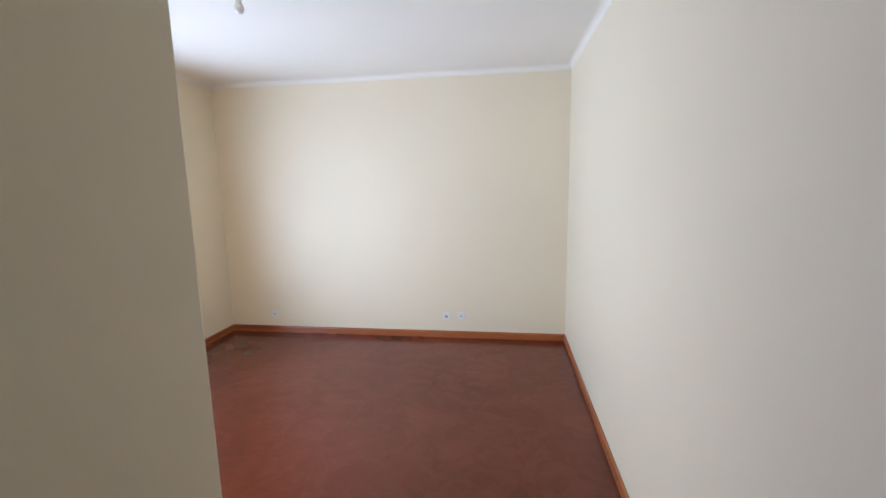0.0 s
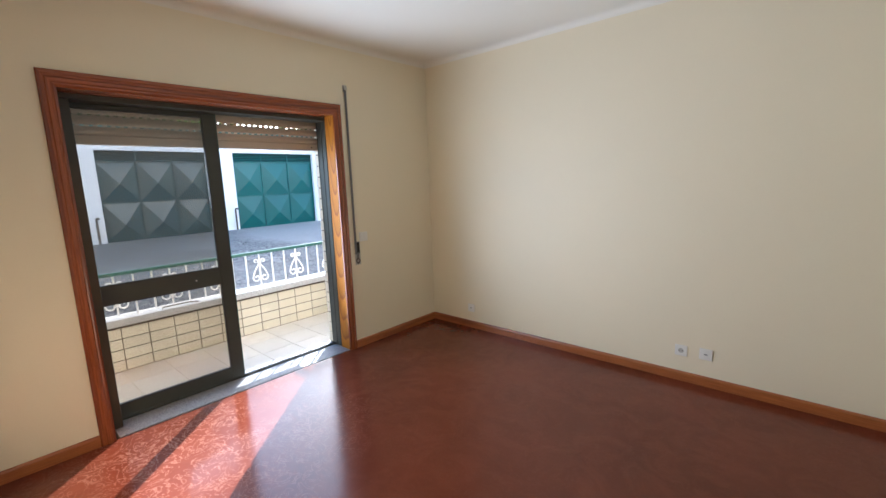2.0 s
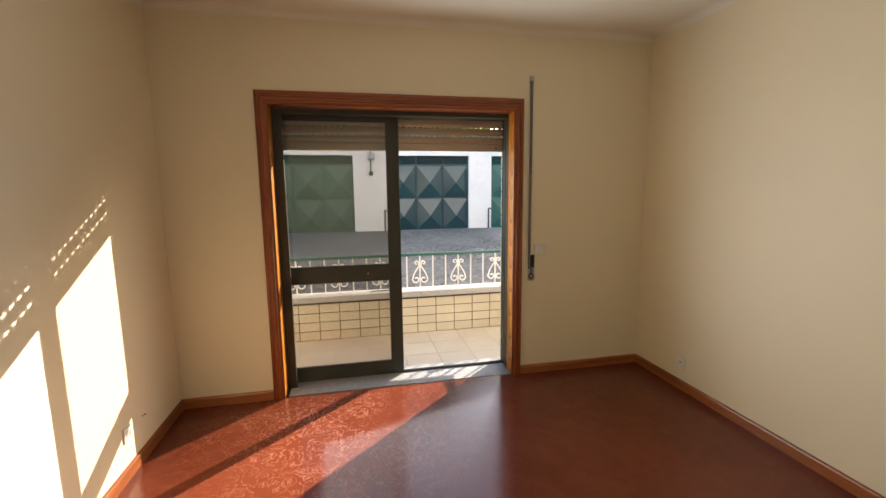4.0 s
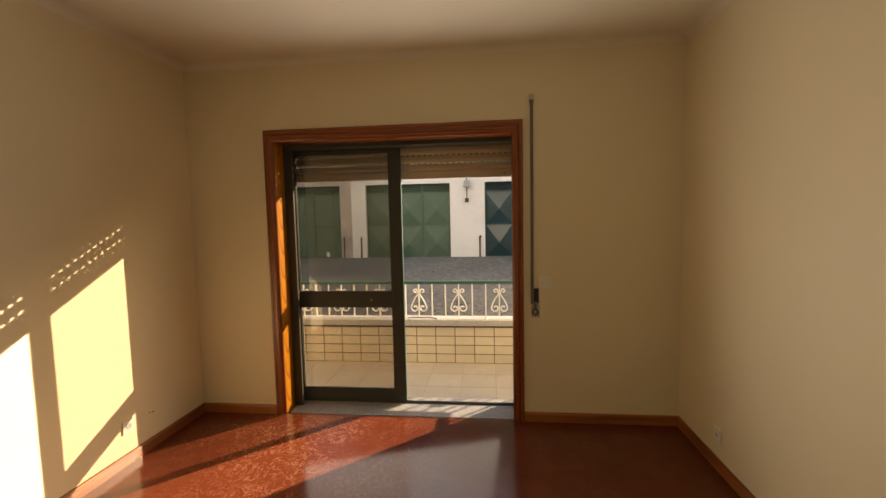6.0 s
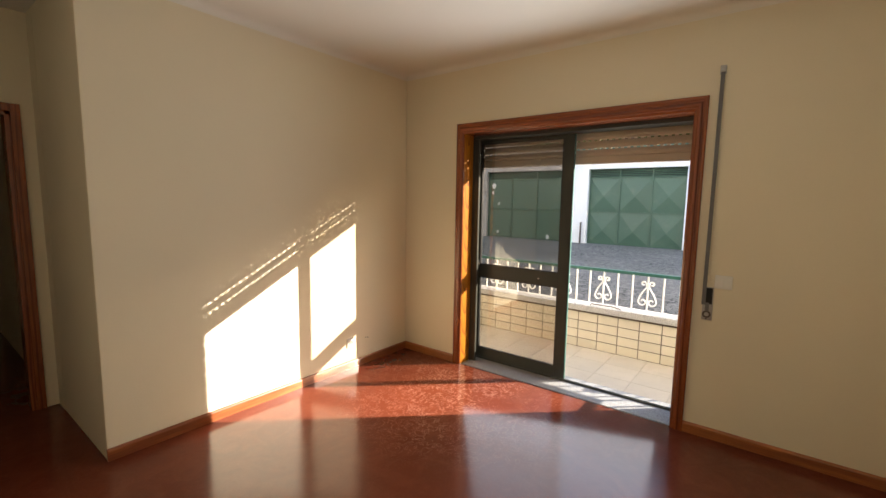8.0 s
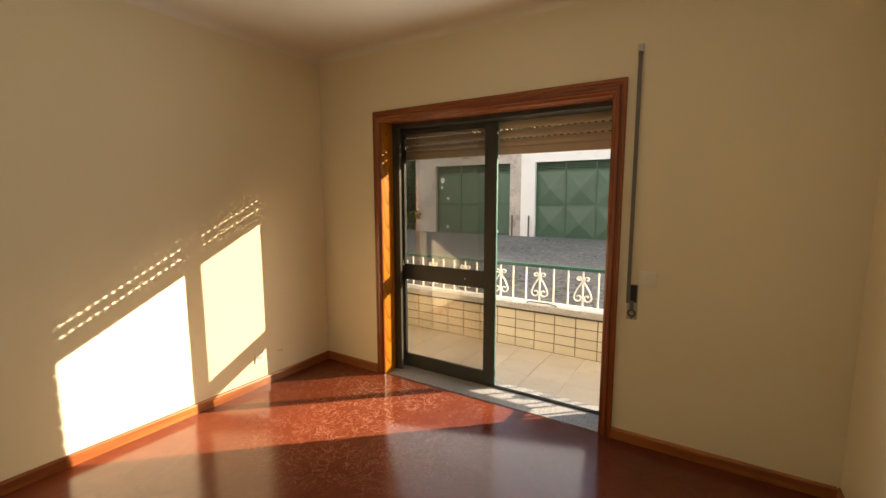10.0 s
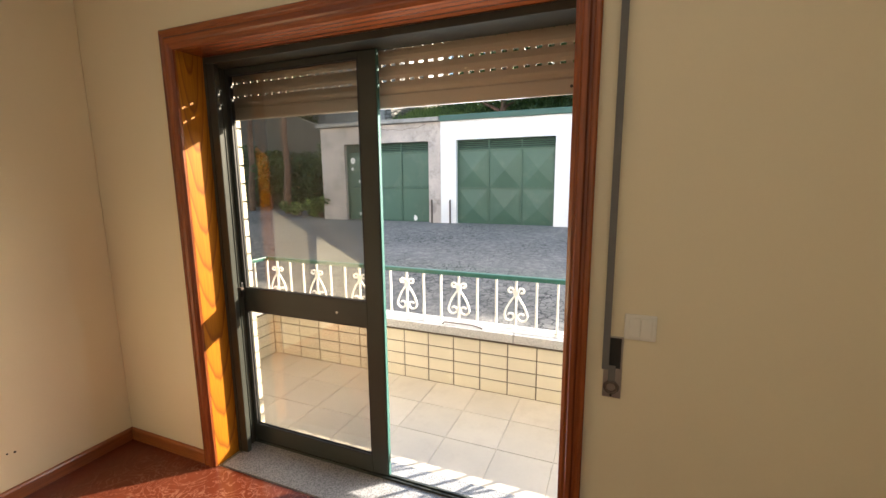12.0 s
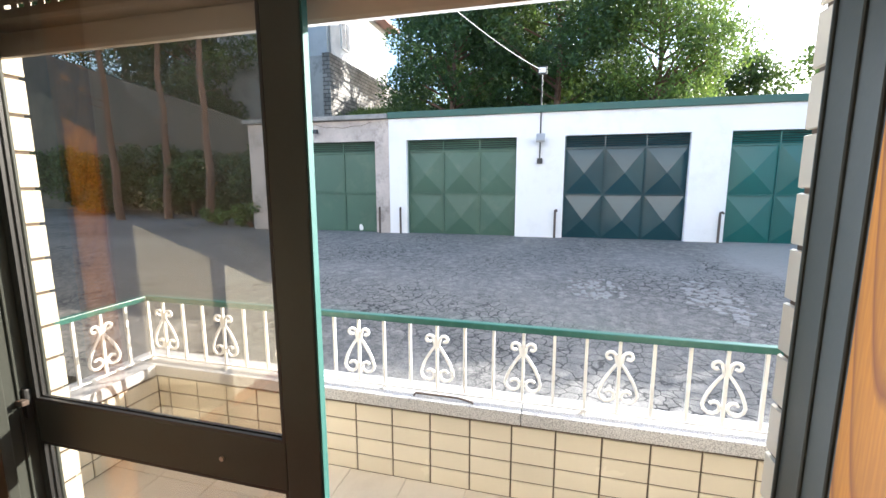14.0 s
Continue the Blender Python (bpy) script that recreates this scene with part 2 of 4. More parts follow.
# ALU for the leaf's end face, its daylit green put into the colour
ALU_EDGE = surface("daylit_green_aluminium", (0.03, 0.10, 0.082), 0.6, 0.12, 3.0, 120.0, 0.03, 0.0, spec=0.3)
GLASS = glass("tinted_glass", (0.77, 0.745, 0.705))
SHUTTER = surface("beige_shutter_plastic", (0.52, 0.43, 0.33), 0.45, 0.06, 2.0, 80.0, 0.05)
STRAP = surface("grey_woven_strap", (0.16, 0.155, 0.15), 0.8, 0.1, 8.0, 220.0, 0.3)
STEEL = surface("brushed_steel_plate", (0.45, 0.43, 0.4), 0.35, 0.1, 6.0, 150.0, 0.05, 0.8)
# near-black for painted shade in holes, slots and gaps, and for one screw
DARK = surface("recess_shade_and_screw", (0.02, 0.018, 0.016), 0.8, 0.1, 6.0, 90.0, 0.0)
WHITE_PL = surface("white_plastic", (0.78, 0.76, 0.70), 0.35, 0.03, 3.0, 90.0, 0.0)
SILL = granite("grey_granite", (0.34, 0.335, 0.33), (0.12, 0.12, 0.12))
COPING = granite("pale_granite", (0.52, 0.51, 0.50), (0.24, 0.24, 0.24))
TILE = surface("cream_glazed_tile", (0.74, 0.67, 0.53), 0.25, 0.04, 3.0, 70.0, 0.02, per_object=0.08)
GROUT = surface("dark_grout", (0.115, 0.086, 0.062), 0.9, 0.15, 4.0, 90.0, 0.2)
FTILE = surface("beige_floor_tile", (0.63, 0.55, 0.43), 0.35, 0.07, 2.0, 50.0, 0.04, dirt=(0.42, 0.34, 0.24), dirt_amount=0.35, per_object=0.07)
FGROUT = surface("pale_grout", (0.55, 0.48, 0.37), 0.9, 0.15, 4.0, 90.0, 0.2)
WHITE_IRON = surface("white_painted_iron", (0.80, 0.79, 0.76), 0.4, 0.05, 6.0, 120.0, 0.08)
GREEN_IRON = surface("green_painted_iron", (0.03, 0.115, 0.092), 0.35, 0.12, 6.0, 120.0, 0.1, dirt=(0.12, 0.22, 0.18), dirt_amount=0.4)
RENDER_W = surface("white_render", (0.76, 0.765, 0.77), 0.85, 0.03, 0.7, 40.0, 0.3, dirt=(0.45, 0.44, 0.41), dirt_amount=0.3)
RENDER_HOUSE = surface("weathered_house_render", (0.40, 0.40, 0.395), 0.9, 0.08, 0.6, 20.0, 0.3, dirt=(0.3, 0.3, 0.28), dirt_amount=0.4)
MOSSY = surface("mossy_dark_concrete", (0.135, 0.108, 0.08), 0.95, 0.25, 0.6, 20.0, 0.7, dirt=(0.05, 0.055, 0.035), dirt_amount=0.9)
RENDER_OLD = surface("stained_old_render", (0.46, 0.41, 0.375), 0.9, 0.22, 1.6, 22.0, 0.8, dirt=(0.15, 0.13, 0.12), dirt_amount=0.85)
ASPHALT = asphalt()
DOOR_GREEN = surface("faded_green_door_paint", (0.055, 0.112, 0.078), 0.5, 0.1, 1.2, 50.0, 0.1, dirt=(0.13, 0.16, 0.12), dirt_amount=0.4)
DOOR_DARK = surface("dark_green_door_paint", (0.016, 0.052, 0.064), 0.18, 0.12, 1.2, 50.0, 0.08, dirt=(0.03, 0.07, 0.085), dirt_amount=0.3)
DOOR_TEAL = surface("teal_door_paint", (0.010, 0.098, 0.090), 0.35, 0.08, 1.2, 50.0, 0.08)
FASCIA = surface("green_roof_edge", (0.035, 0.10, 0.08), 0.6, 0.12, 2.0, 50.0, 0.1)
CONCRETE = surface("grey_concrete", (0.30, 0.29, 0.27), 0.9, 0.15, 0.8, 30.0, 0.5, dirt=(0.10, 0.095, 0.085), dirt_amount=0.8)
BLOCKS = block_wall("grey_block_wall", (0.33, 0.33, 0.33), (0.24, 0.25, 0.26), (0.14, 0.14, 0.14), 1.2)
STONES = block_wall("old_stone_wall", (0.30, 0.28, 0.25), (0.20, 0.19, 0.17), (0.10, 0.09, 0.08), 1.5)
BARK = surface("reddish_bark", (0.15, 0.085, 0.055), 0.95, 0.5, 4.0, 40.0, 0.9)
LEAF = foliage("tree_leaves", (0.014, 0.036, 0.015), (0.05, 0.095, 0.028))
# paler LEAF with the yellow tone of sunlit foliage put into the colour
LEAF_LIT = foliage("sunlit_pale_leaves", (0.04, 0.075, 0.015), (0.13, 0.20, 0.04))
GRASS = foliage("grass_blades", (0.05, 0.09, 0.02), (0.16, 0.22, 0.06))
SOIL = surface("leafy_soil", (0.10, 0.085, 0.06), 0.95, 0.3, 1.2, 30.0, 0.8)
BLACK_PL = surface("black_plastic", (0.03, 0.03, 0.03), 0.5, 0.1, 5.0, 90.0, 0.0)
PIPE = surface("rusty_pipe", (0.10, 0.075, 0.06), 0.7, 0.2, 8.0, 90.0, 0.3)
ROOFTILE = surface("red_roof_tile", (0.24, 0.13, 0.10), 0.85, 0.2, 2.0, 30.0, 0.4)
WINDOWPANE = surface("far_window_pane", (0.05, 0.06, 0.07), 0.35, 0.1, 2.0, 30.0, 0.0, spec=0.25)


# ---- builders ----
def mesh_of(name, bm):
    me = bpy.data.meshes.new(name)
    bm.to_mesh(me)
    bm.free()
    return me


def part(name, bm, material, parent=None, label=""):
    ob = new(name, mesh_of(name, bm))
    ob.data.materials.append(material)
    if parent is not None:
        ob.parent = parent
    if label:
        ob["label"] = label
    return ob


def box(x0, x1, y0, y1, z0, z1, bevel=0.0, bm=None, segments=2):
    bm = bm or bmesh.new()
    made = bmesh.ops.create_cube(bm, size=1)["verts"]
    bmesh.ops.scale(bm, vec=(x1 - x0, y1 - y0, z1 - z0), verts=made)
    bmesh.ops.translate(bm, vec=((x0 + x1) / 2, (y0 + y1) / 2, (z0 + z1) / 2), verts=made)
    if bevel:
        edges = {e for v in made for e in v.link_edges}
        bmesh.ops.bevel(bm, geom=list(edges), offset=bevel, segments=segments, affect="EDGES", profile=0.6)
    return bm


def rod(a, b, r0, r1=None, sides=10, bm=None):
    bm = bm or bmesh.new()
    a, b = Vector(a), Vector(b)
    m = Matrix.Translation((a + b) / 2) @ (b - a).to_track_quat("Z", "Y").to_matrix().to_4x4()
    bmesh.ops.create_cone(bm, cap_ends=True, segments=sides, radius1=r0, radius2=r0 if r1 is None else r1, depth=(b - a).length, matrix=m)
    return bm


def smooth(ob):
    for f in ob.data.polygons:
        f.use_smooth = True
    return ob


def sweep(points, radius, sides=8, flat=1.0, bm=None):
    """A rod bent along points; flat squeezes it across x."""
    bm = bm or bmesh.new()
    pts = [Vector(p) for p in points]
    rings = []
    for i, p in enumerate(pts):
        way = (pts[min(i + 1, len(pts) - 1)] - pts[max(i - 1, 0)]).normalized()
        side = Vector((1, 0, 0)) if abs(way.x) < 0.9 else Vector((0, 1, 0))
        up = way.cross(side).normalized()
        side = up.cross(way).normalized()
        rings.append([bm.verts.new(p + radius * (math.cos(a) * side * flat + math.sin(a) * up))
                      for a in (2 * math.pi * k / sides for k in range(sides))])
    for r, s in zip(rings, rings[1:]):
        for k in range(sides):
            bm.faces.new((r[k], r[(k + 1) % sides], s[(k + 1) % sides], s[k]))
    bm.faces.new(rings[0][::-1])
    bm.faces.new(rings[-1])
    return bm


def extrude(profile, axis, a, b, bm=None):
    """A closed outline, given across the axis, drawn out from a to b. axis x: (y, z); y: (x, z); z: (x, y)."""
    bm = bm or bmesh.new()
    put = {"x": lambda u, v, w: (w, u, v), "y": lambda u, v, w: (u, w, v), "z": lambda u, v, w: (u, v, w)}[axis]
    ends = [[bm.verts.new(put(u, v, w)) for u, v in profile] for w in (a, b)]
    n = len(profile)
    for k in range(n):
        bm.faces.new((ends[0][k], ends[0][(k + 1) % n], ends[1][(k + 1) % n], ends[1][k]))
    bm.faces.new(ends[0][::-1])
    bm.faces.new(ends[1])
    bmesh.ops.recalc_face_normals(bm, faces=bm.faces)
    return bm


def thing(name, label, category, place=(0, 0, 0), group="", kind=""):
    ob = new(name)
    ob.empty_display_size = 0.1
    ob.location = place
    return tagged(ob, label, category, group, kind)


def structure(name, bm, material, label, category):
    return tagged(part(name, bm, material), label, category, kind="structure")


# ---- room: plan ----
XW, XE, YS, YN, H = -3.27, 0.445, 1.06, 4.695, 2.71
XEND, YHALL = -0.75, -0.05
XOUT = -3.65
OY0, OY1, OZ = 1.757, 3.541, 2.11
RY0, RY1 = 1.715, 3.566

bm = box(XW - 0.005, XE + 0.1, YHALL - 2.6, YN + 0.1, -0.12, 0.0)
structure("floor", bm, FLOOR, "dark red waxed floor with trowel swirls, a strong shine and painted sun glints", "floor")
bm = box(XOUT, XE + 0.2, YHALL - 2.7, YN + 0.2, H, H + 0.15)
structure("ceiling", bm, CEIL, "plain white painted ceiling", "ceiling")
structure("wall_north", box(XW, XE + 0.15, YN, YN + 0.15, 0, H), WALL, "smooth cream painted wall with sockets near the floor", "wall")
structure("wall_east", box(XE, XE + 0.15, YHALL - 2.6, YN, 0, H), WALL, "smooth cream painted wall", "wall")
bm = box(XW, XEND, YS - 0.95, YS, 0, H, 0.006)
structure("wall_south", bm, WALL, "smooth cream painted wall struck by the low sun", "wall")
bm = box(-3.566, XW, YS - 0.6, OY0 - 0.02, -0.3, H)
box(-3.566, XW, OY1 + 0.02, YN + 0.15, -0.3, H, 0, bm)
box(-3.566, XW, OY0 - 0.02, OY1 + 0.02, OZ + 0.02, H, 0, bm)
wall_west = structure("wall_west", bm, WALL, "cream painted wall with the balcony door in it", "wall")

bm = box(XOUT + 0.012, -3.567, -7, RY0 - 0.006, -0.45, H)
box(XOUT + 0.012, -3.567, RY1 + 0.006, 10, -0.45, H, 0, bm)
box(XOUT + 0.012, -3.567, RY0 - 0.006, RY1 + 0.006, 2.37, H, 0, bm)
facade = structure("facade", bm, GROUT, "cream tiled outer wall of the house", "facade")
# unseen block added above the room; keeps light out, carries the cable's end
bm = box(XOUT, 5.0, -7, 10, H + 0.16, 6.0)
structure("upper_storey", bm, RENDER_W, "unseen upper storey added to close the house from above", "facade")

# passage and hall behind the camera
DX0, DX1 = -0.63, 0.27
bm = box(XEND, DX0, YHALL - 0.12, YHALL, 0, H)
box(DX1, XE, YHALL - 0.12, YHALL, 0, H, 0, bm)
box(DX0, DX1, YHALL - 0.12, YHALL, 2.06, H, 0, bm)
structure("wall_passage", bm, WALL, "cream painted wall with the doorway to the hall", "wall")
structure("wall_passage_side", box(XEND - 0.15, XEND, YHALL - 2.6, YS - 0.95, 0, H), WALL, "cream painted passage wall", "wall")
structure("wall_hall", box(XEND - 0.15, XE + 0.15, YHALL - 2.75, YHALL - 2.6, 0, H), WALL, "cream painted hall wall in shade", "wall")
casing = thing("door_casing", "reddish stained wooden casing of the hall doorway", "door frame", (DX0, YHALL, 0), kind="structure")
for name, dims in (("jamb", (-0.0, 0.03, -0.125, 0.012, 0, 2.06)), ("jamb", (0.87, 0.90, -0.125, 0.012, 0, 2.06)), ("head", (0.0, 0.90, -0.125, 0.012, 2.03, 2.06)),
                   ("architrave", (-0.05, 0.0, 0.002, 0.02, 0, 2.11)), ("architrave", (0.9, 0.95, 0.002, 0.02, 0, 2.11)), ("architrave", (0.0, 0.9, 0.002, 0.02, 2.06, 2.11))):
    part(name, box(*dims, 0.004), WOOD, casing)

# skirting boards
PROF = [(0, 0), (0.014, 0), (0.014, 0.058), (0.010, 0.068), (0.004, 0.072), (0, 0.072)]
structure("baseboard_north", extrude([(YN - u, v) for u, v in PROF], "x", XW, XE), SKIRT, "reddish stained wooden skirting board", "skirting board")
structure("baseboard_south", extrude([(YS + u, v) for u, v in PROF], "x", XW, XEND + 0.002), SKIRT, "reddish stained wooden skirting board", "skirting board")
structure("baseboard_east", extrude([(XE - u, v) for u, v in PROF], "y", YHALL, YN - 0.014), SKIRT_Y, "reddish stained wooden skirting board", "skirting board")
structure("baseboard_west", extrude([(XW + u, v) for u, v in PROF], "y", YS + 0.014, 1.679), SKIRT_Y, "reddish stained wooden skirting board", "skirting board")
structure("baseboard_west_end", extrude([(XW + u, v) for u, v in PROF], "y", 3.607, YN - 0.014), SKIRT_Y, "reddish stained wooden skirting board", "skirting board")

# plaster cove along the ceiling
COVE = [(0.0, 0.0), (0.045, 0.0)] + [(0.045 - 0.045 * math.sin(radians(d)), -0.045 + 0.045 * math.cos(radians(d))) for d in range(15, 91, 15)]
structure("trim_north", extrude([(YN - u, H + v) for u, v in COVE], "x", XW, XE), CEIL, "white plaster cove between wall and ceiling", "cornice")
structure("trim_south", extrude([(YS + u, H + v) for u, v in COVE], "x", XW, XEND), CEIL, "white plaster cove between wall and ceiling", "cornice")
structure("trim_west", extrude([(XW + u, H + v) for u, v in COVE], "y", YS, YN), CEIL, "white plaster cove between wall and ceiling", "cornice")
structure("trim_east", extrude([(XE - u, H + v) for u, v in COVE], "y", YHALL, YN), CEIL, "white plaster cove between wall and ceiling", "cornice")

# ---- balcony door: wooden casing ----
casing = thing("balcony_door_casing", "varnished reddish brown wooden casing with a moulded face", "door frame", (XW, 2.635, 0), kind="structure")
O0, O1, OT = 1.679, 3.607, 2.20
STEPS = [(0.0, 0.0), (0.014, 0.0), (0.020, 0.006), (0.020, 0.018), (0.015, 0.022), (0.015, 0.030), (0.022, 0.036), (0.022, 0.052), (0.016, 0.058), (0.018, 0.066), (0.012, 0.0775), (0.0, 0.0775)]


def casing_side(y_out, sign, name):
    """One moulded upright, mitred at its top."""
    bm = bmesh.new()
    low, top = [], []
    for d, w in STEPS:
        y = y_out + sign * w - 2.635
        low.append(bm.verts.new((d, y, 0.0)))
        top.append(bm.verts.new((d, y, OT - w * (OT - OZ) / 0.0775)))
    n = len(STEPS)
    for k in range(n):
        bm.faces.new((low[k], low[(k + 1) % n], top[(k + 1) % n], top[k]))
    bm.faces.new(low[::-1]), bm.faces.new(top)
    bmesh.ops.recalc_face_normals(bm, faces=bm.faces)
    part(name, bm, WOOD, casing)


casing_side(O0, 1, "architrave")
casing_side(O1, -1, "architrave")
bm = bmesh.new()
ends = [[bm.verts.new((d, (O0 + w if s < 0 else O1 - w) - 2.635, OT - w * (OT - OZ) / 0.0775)) for d, w in STEPS] for s in (-1, 1)]
n = len(STEPS)
for k in range(n):
    bm.faces.new((ends[0][k], ends[0][(k + 1) % n], ends[1][(k + 1) % n], ends[1][k]))
bm.faces.new(ends[0][::-1]), bm.faces.new(ends[1])
bmesh.ops.recalc_face_normals(bm, faces=bm.faces)
part("head_architrave", bm, WOOD_Y, casing)
part("lining", box(-0.14, -0.001, OY0 - 2.635 - 0.02, OY0 - 2.635, 0, OZ), VENEER, casing)
part("lining", box(-0.14, -0.001, OY1 - 2.635, OY1 - 2.635 + 0.02, 0, OZ), VENEER, casing)
part("head_lining", box(-0.14, -0.001, OY0 - 2.635, OY1 - 2.635, OZ, OZ + 0.02), WOOD_Y, casing)

structure("door_threshold", box(-3.511, XW - 0.012, OY0 + 0.019, OY1 - 0.005, -0.1, 0.004, 0.003), SILL, "grey speckled granite threshold slab", "threshold")

# ---- aluminium sliding door ----
door = thing("sliding_door", "dark green aluminium sliding balcony door, slid half open, with tinted panes", "sliding door", (-3.48, 2.635, 0))
FX0, FX1 = -0.085, 0.07


def ridged(y0, y1, z0, z1, sign):
    """A jamb with three guide ridges."""
    bm = box(FX0, FX1, y0, y1, z0, z1)
    y = y1 - 0.004 if sign > 0 else y0 + 0.004
    for x in (FX0 + 0.004, -0.012, FX1 - 0.022):
        box(x, x + 0.007, min(y, y + sign * 0.009), max(y, y + sign * 0.009), z0, z1, 0.002, bm, 1)
    return bm


part("jamb", ridged(OY0 - 2.655, OY0 - 2.635 + 0.018, 0.0, OZ, 1), ALU, door)
part("jamb", ridged(OY1 - 2.635 + 0.006, OY1 - 2.611, 0.0, OZ, -1), ALU, door)
part("jamb_stop", box(0.042, 0.068, OY0 - 2.616, 1.824 - 2.635, 0.004, 2.077, 0.004), ALU, door)
part("head", box(FX0, FX1, OY0 - 2.617, OY1 - 2.630, 2.078, OZ, 0.002), ALU, door)
bm = box(-0.076, -0.030, OY0 - 2.617, OY1 - 2.630, -0.03, 0.004)
for x in (-0.0555, -0.035):
    box(x, x + 0.005, OY0 - 2.617, OY1 - 2.630, 0.004, 0.016, 0, bm)
part("track", bm, ALU, door)


def leaf(x, name):
    y0, y1, z0, z1 = 1.764 - 2.635, 2.666 - 2.635, 0.022, 2.076
    g0, g1 = 1.79 - 2.635, 2.577 - 2.635
    bm = box(x - 0.012, x + 0.012, y0, g0, z0, z1, 0.003)
    box(x - 0.012, x + 0.012, g0, g1, z0, 0.108, 0.003, bm)
    box(x - 0.012, x + 0.012, g0, g1, 0.806, 0.926, 0.003, bm)
    box(x - 0.012, x + 0.012, g0, g1, 2.05, z1, 0.003, bm)
    lf = part(name, bm, ALU, door)
    part("lock_stile", box(x - 0.012, x + 0.012, g1, y1, z0, z1, 0.004), ALU, lf)
    part("edge_strip", box(x - 0.010, x + 0.010, y1, y1 + 0.005, z0, z1, 0.001), ALU_EDGE, lf, "green meeting edge with daylight put into its colour")
    for a, b in ((0.108, 0.806), (0.926, 2.05)):
        part("pane", box(x - 0.003, x + 0.003, g0, g1, a, b), GLASS, lf)
        bm = bmesh.new()
        for d in (-0.0075, 0.0075):
            box(x + d - 0.004, x + d + 0.004, g0, g0 + 0.008, a, b, 0, bm)
            box(x + d - 0.004, x + d + 0.004, g1 - 0.008, g1, a, b, 0, bm)
            box(x + d - 0.004, x + d + 0.004, g0 + 0.008, g1 - 0.008, a, a + 0.008, 0, bm)
            box(x + d - 0.004, x + d + 0.004, g0 + 0.008, g1 - 0.008, b - 0.008, b, 0, bm)
        part("glazing_bead", bm, BLACK_PL, lf)
    return lf


LX = -0.048
inner = leaf(LX, "leaf")
part("latch", box(LX + 0.012, LX + 0.032, 1.768 - 2.635, 1.788 - 2.635, 0.88, 0.965, 0.006), BLACK_PL, inner)
part("latch_tongue", box(LX + 0.030, LX + 0.048, 1.77 - 2.635, 1.802 - 2.635, 0.925, 0.94, 0.004), PIPE, inner)
part("lock_pin", rod((LX + 0.012, 2.40 - 2.635, 0.86), (LX + 0.017, 2.40 - 2.635, 0.86), 0.006), STEEL, inner)

# ---- roller shutter ----
shut = thing("roller_shutter", "beige plastic roller shutter let down a little way, with lit slots", "roller shutter", (-3.58, 2.635, 2.12))
SY0, SY1 = 1.718 - 2.635, 3.57 - 2.635
ROWS_Z = [1.893, 1.952, 2.018, 2.085, 2.150]


def slat(z0, z1):
    prof = [(-0.003, z0), (0.0, z0), (0.006, z0 + 0.014), (0.007, (z0 + z1) / 2), (0.004, z1 - 0.012), (0.0, z1), (-0.003, z1), (-0.008, (z0 + z1) / 2)]
    return extrude([(u, v - 2.12) for u, v in prof], "y", SY0, SY1)


part("bottom_bar", extrude([(-0.008, 1.832 - 2.12), (0.006, 1.832 - 2.12), (0.008, 1.84 - 2.12), (0.008, 1.888 - 2.12), (0.003, 1.893 - 2.12), (-0.008, 1.893 - 2.12)], "y", SY0, SY1), SHUTTER, shut)
for a, b in zip(ROWS_Z, ROWS_Z[1:]):
    part("slat", slat(a + 0.005, b - 0.005), SHUTTER, shut)
part("slat", slat(2.156, 2.215), SHUTTER, shut)
for z in ROWS_Z:
    bm = bmesh.new()
    if z < 1.9 or z > 2.1:
        box(-0.004, 0.0, SY0, SY1, z - 0.008 - 2.12, z + 0.008 - 2.12, 0, bm)
    else:
        y = SY0
        while y < SY1 - 0.03:
            box(-0.0025, -0.0005, y, y + (0.0235 if z < 2.05 else 0.041), z - 0.009 - 2.12, z + 0.009 - 2.12, 0, bm)
            y += 0.046
    tagged(part("hinge_strip", bm, SHUTTER, shut), kind="stuff")
part("stop_screw", rod((0.006, SY1 - 0.08, 1.86 - 2.12), (0.012, SY1 - 0.08, 1.86 - 2.12), 0.006), BLACK_PL, shut)

# shutter box lintel above the opening
structure("shutter_box", box(-3.632, -3.56 + 0.13, RY0, RY1, 2.14, 2.36), CONCRETE, "closed grey shutter housing above the door", "shutter box")

# ---- shutter strap ----
st = thing("shutter_strap", "grey woven shutter strap with a steel winder plate on the wall", "shutter strap", (XW, 3.668, 0.785))
part("strap", box(0.010, 0.0125, -0.011, 0.011, 0.10, 1.56), STRAP, st)
bm = box(0.0, 0.006, -0.017, 0.017, 1.53, 1.585, 0.002)
box(0.006, 0.022, -0.014, 0.014, 1.545, 1.575, 0.004, bm)
part("top_guide", bm, STEEL, st)
part("strap_roller", rod((0.014, -0.013, 1.55), (0.014, 0.013, 1.55), 0.006), WHITE_PL, st)
bm = box(0.0, 0.004, -0.006, 0.052, 0.0, 0.215, 0.0015)
part("winder_plate", bm, STEEL, st)
# dark box paints the shade inside the slot
part("winder_slot", box(0.004, 0.0055, 0.0, 0.046, 0.105, 0.21), DARK, st)
bm = bmesh.new()
for k in range(8):
    a0, a1 = 2 * math.pi * k / 8 + 0.39, 2 * math.pi * (k + 1) / 8 + 0.39
    rod((0.008, 0.021 + 0.020 * math.cos(a0), 0.038 + 0.020 * math.sin(a0)), (0.008, 0.021 + 0.020 * math.cos(a1), 0.038 + 0.020 * math.sin(a1)), 0.0055, sides=8, bm=bm)
part("strap_buckle", bm, PIPE, st)
part("lower_strap", box(0.008, 0.0105, 0.010, 0.032, 0.058, 0.115), STRAP, st)
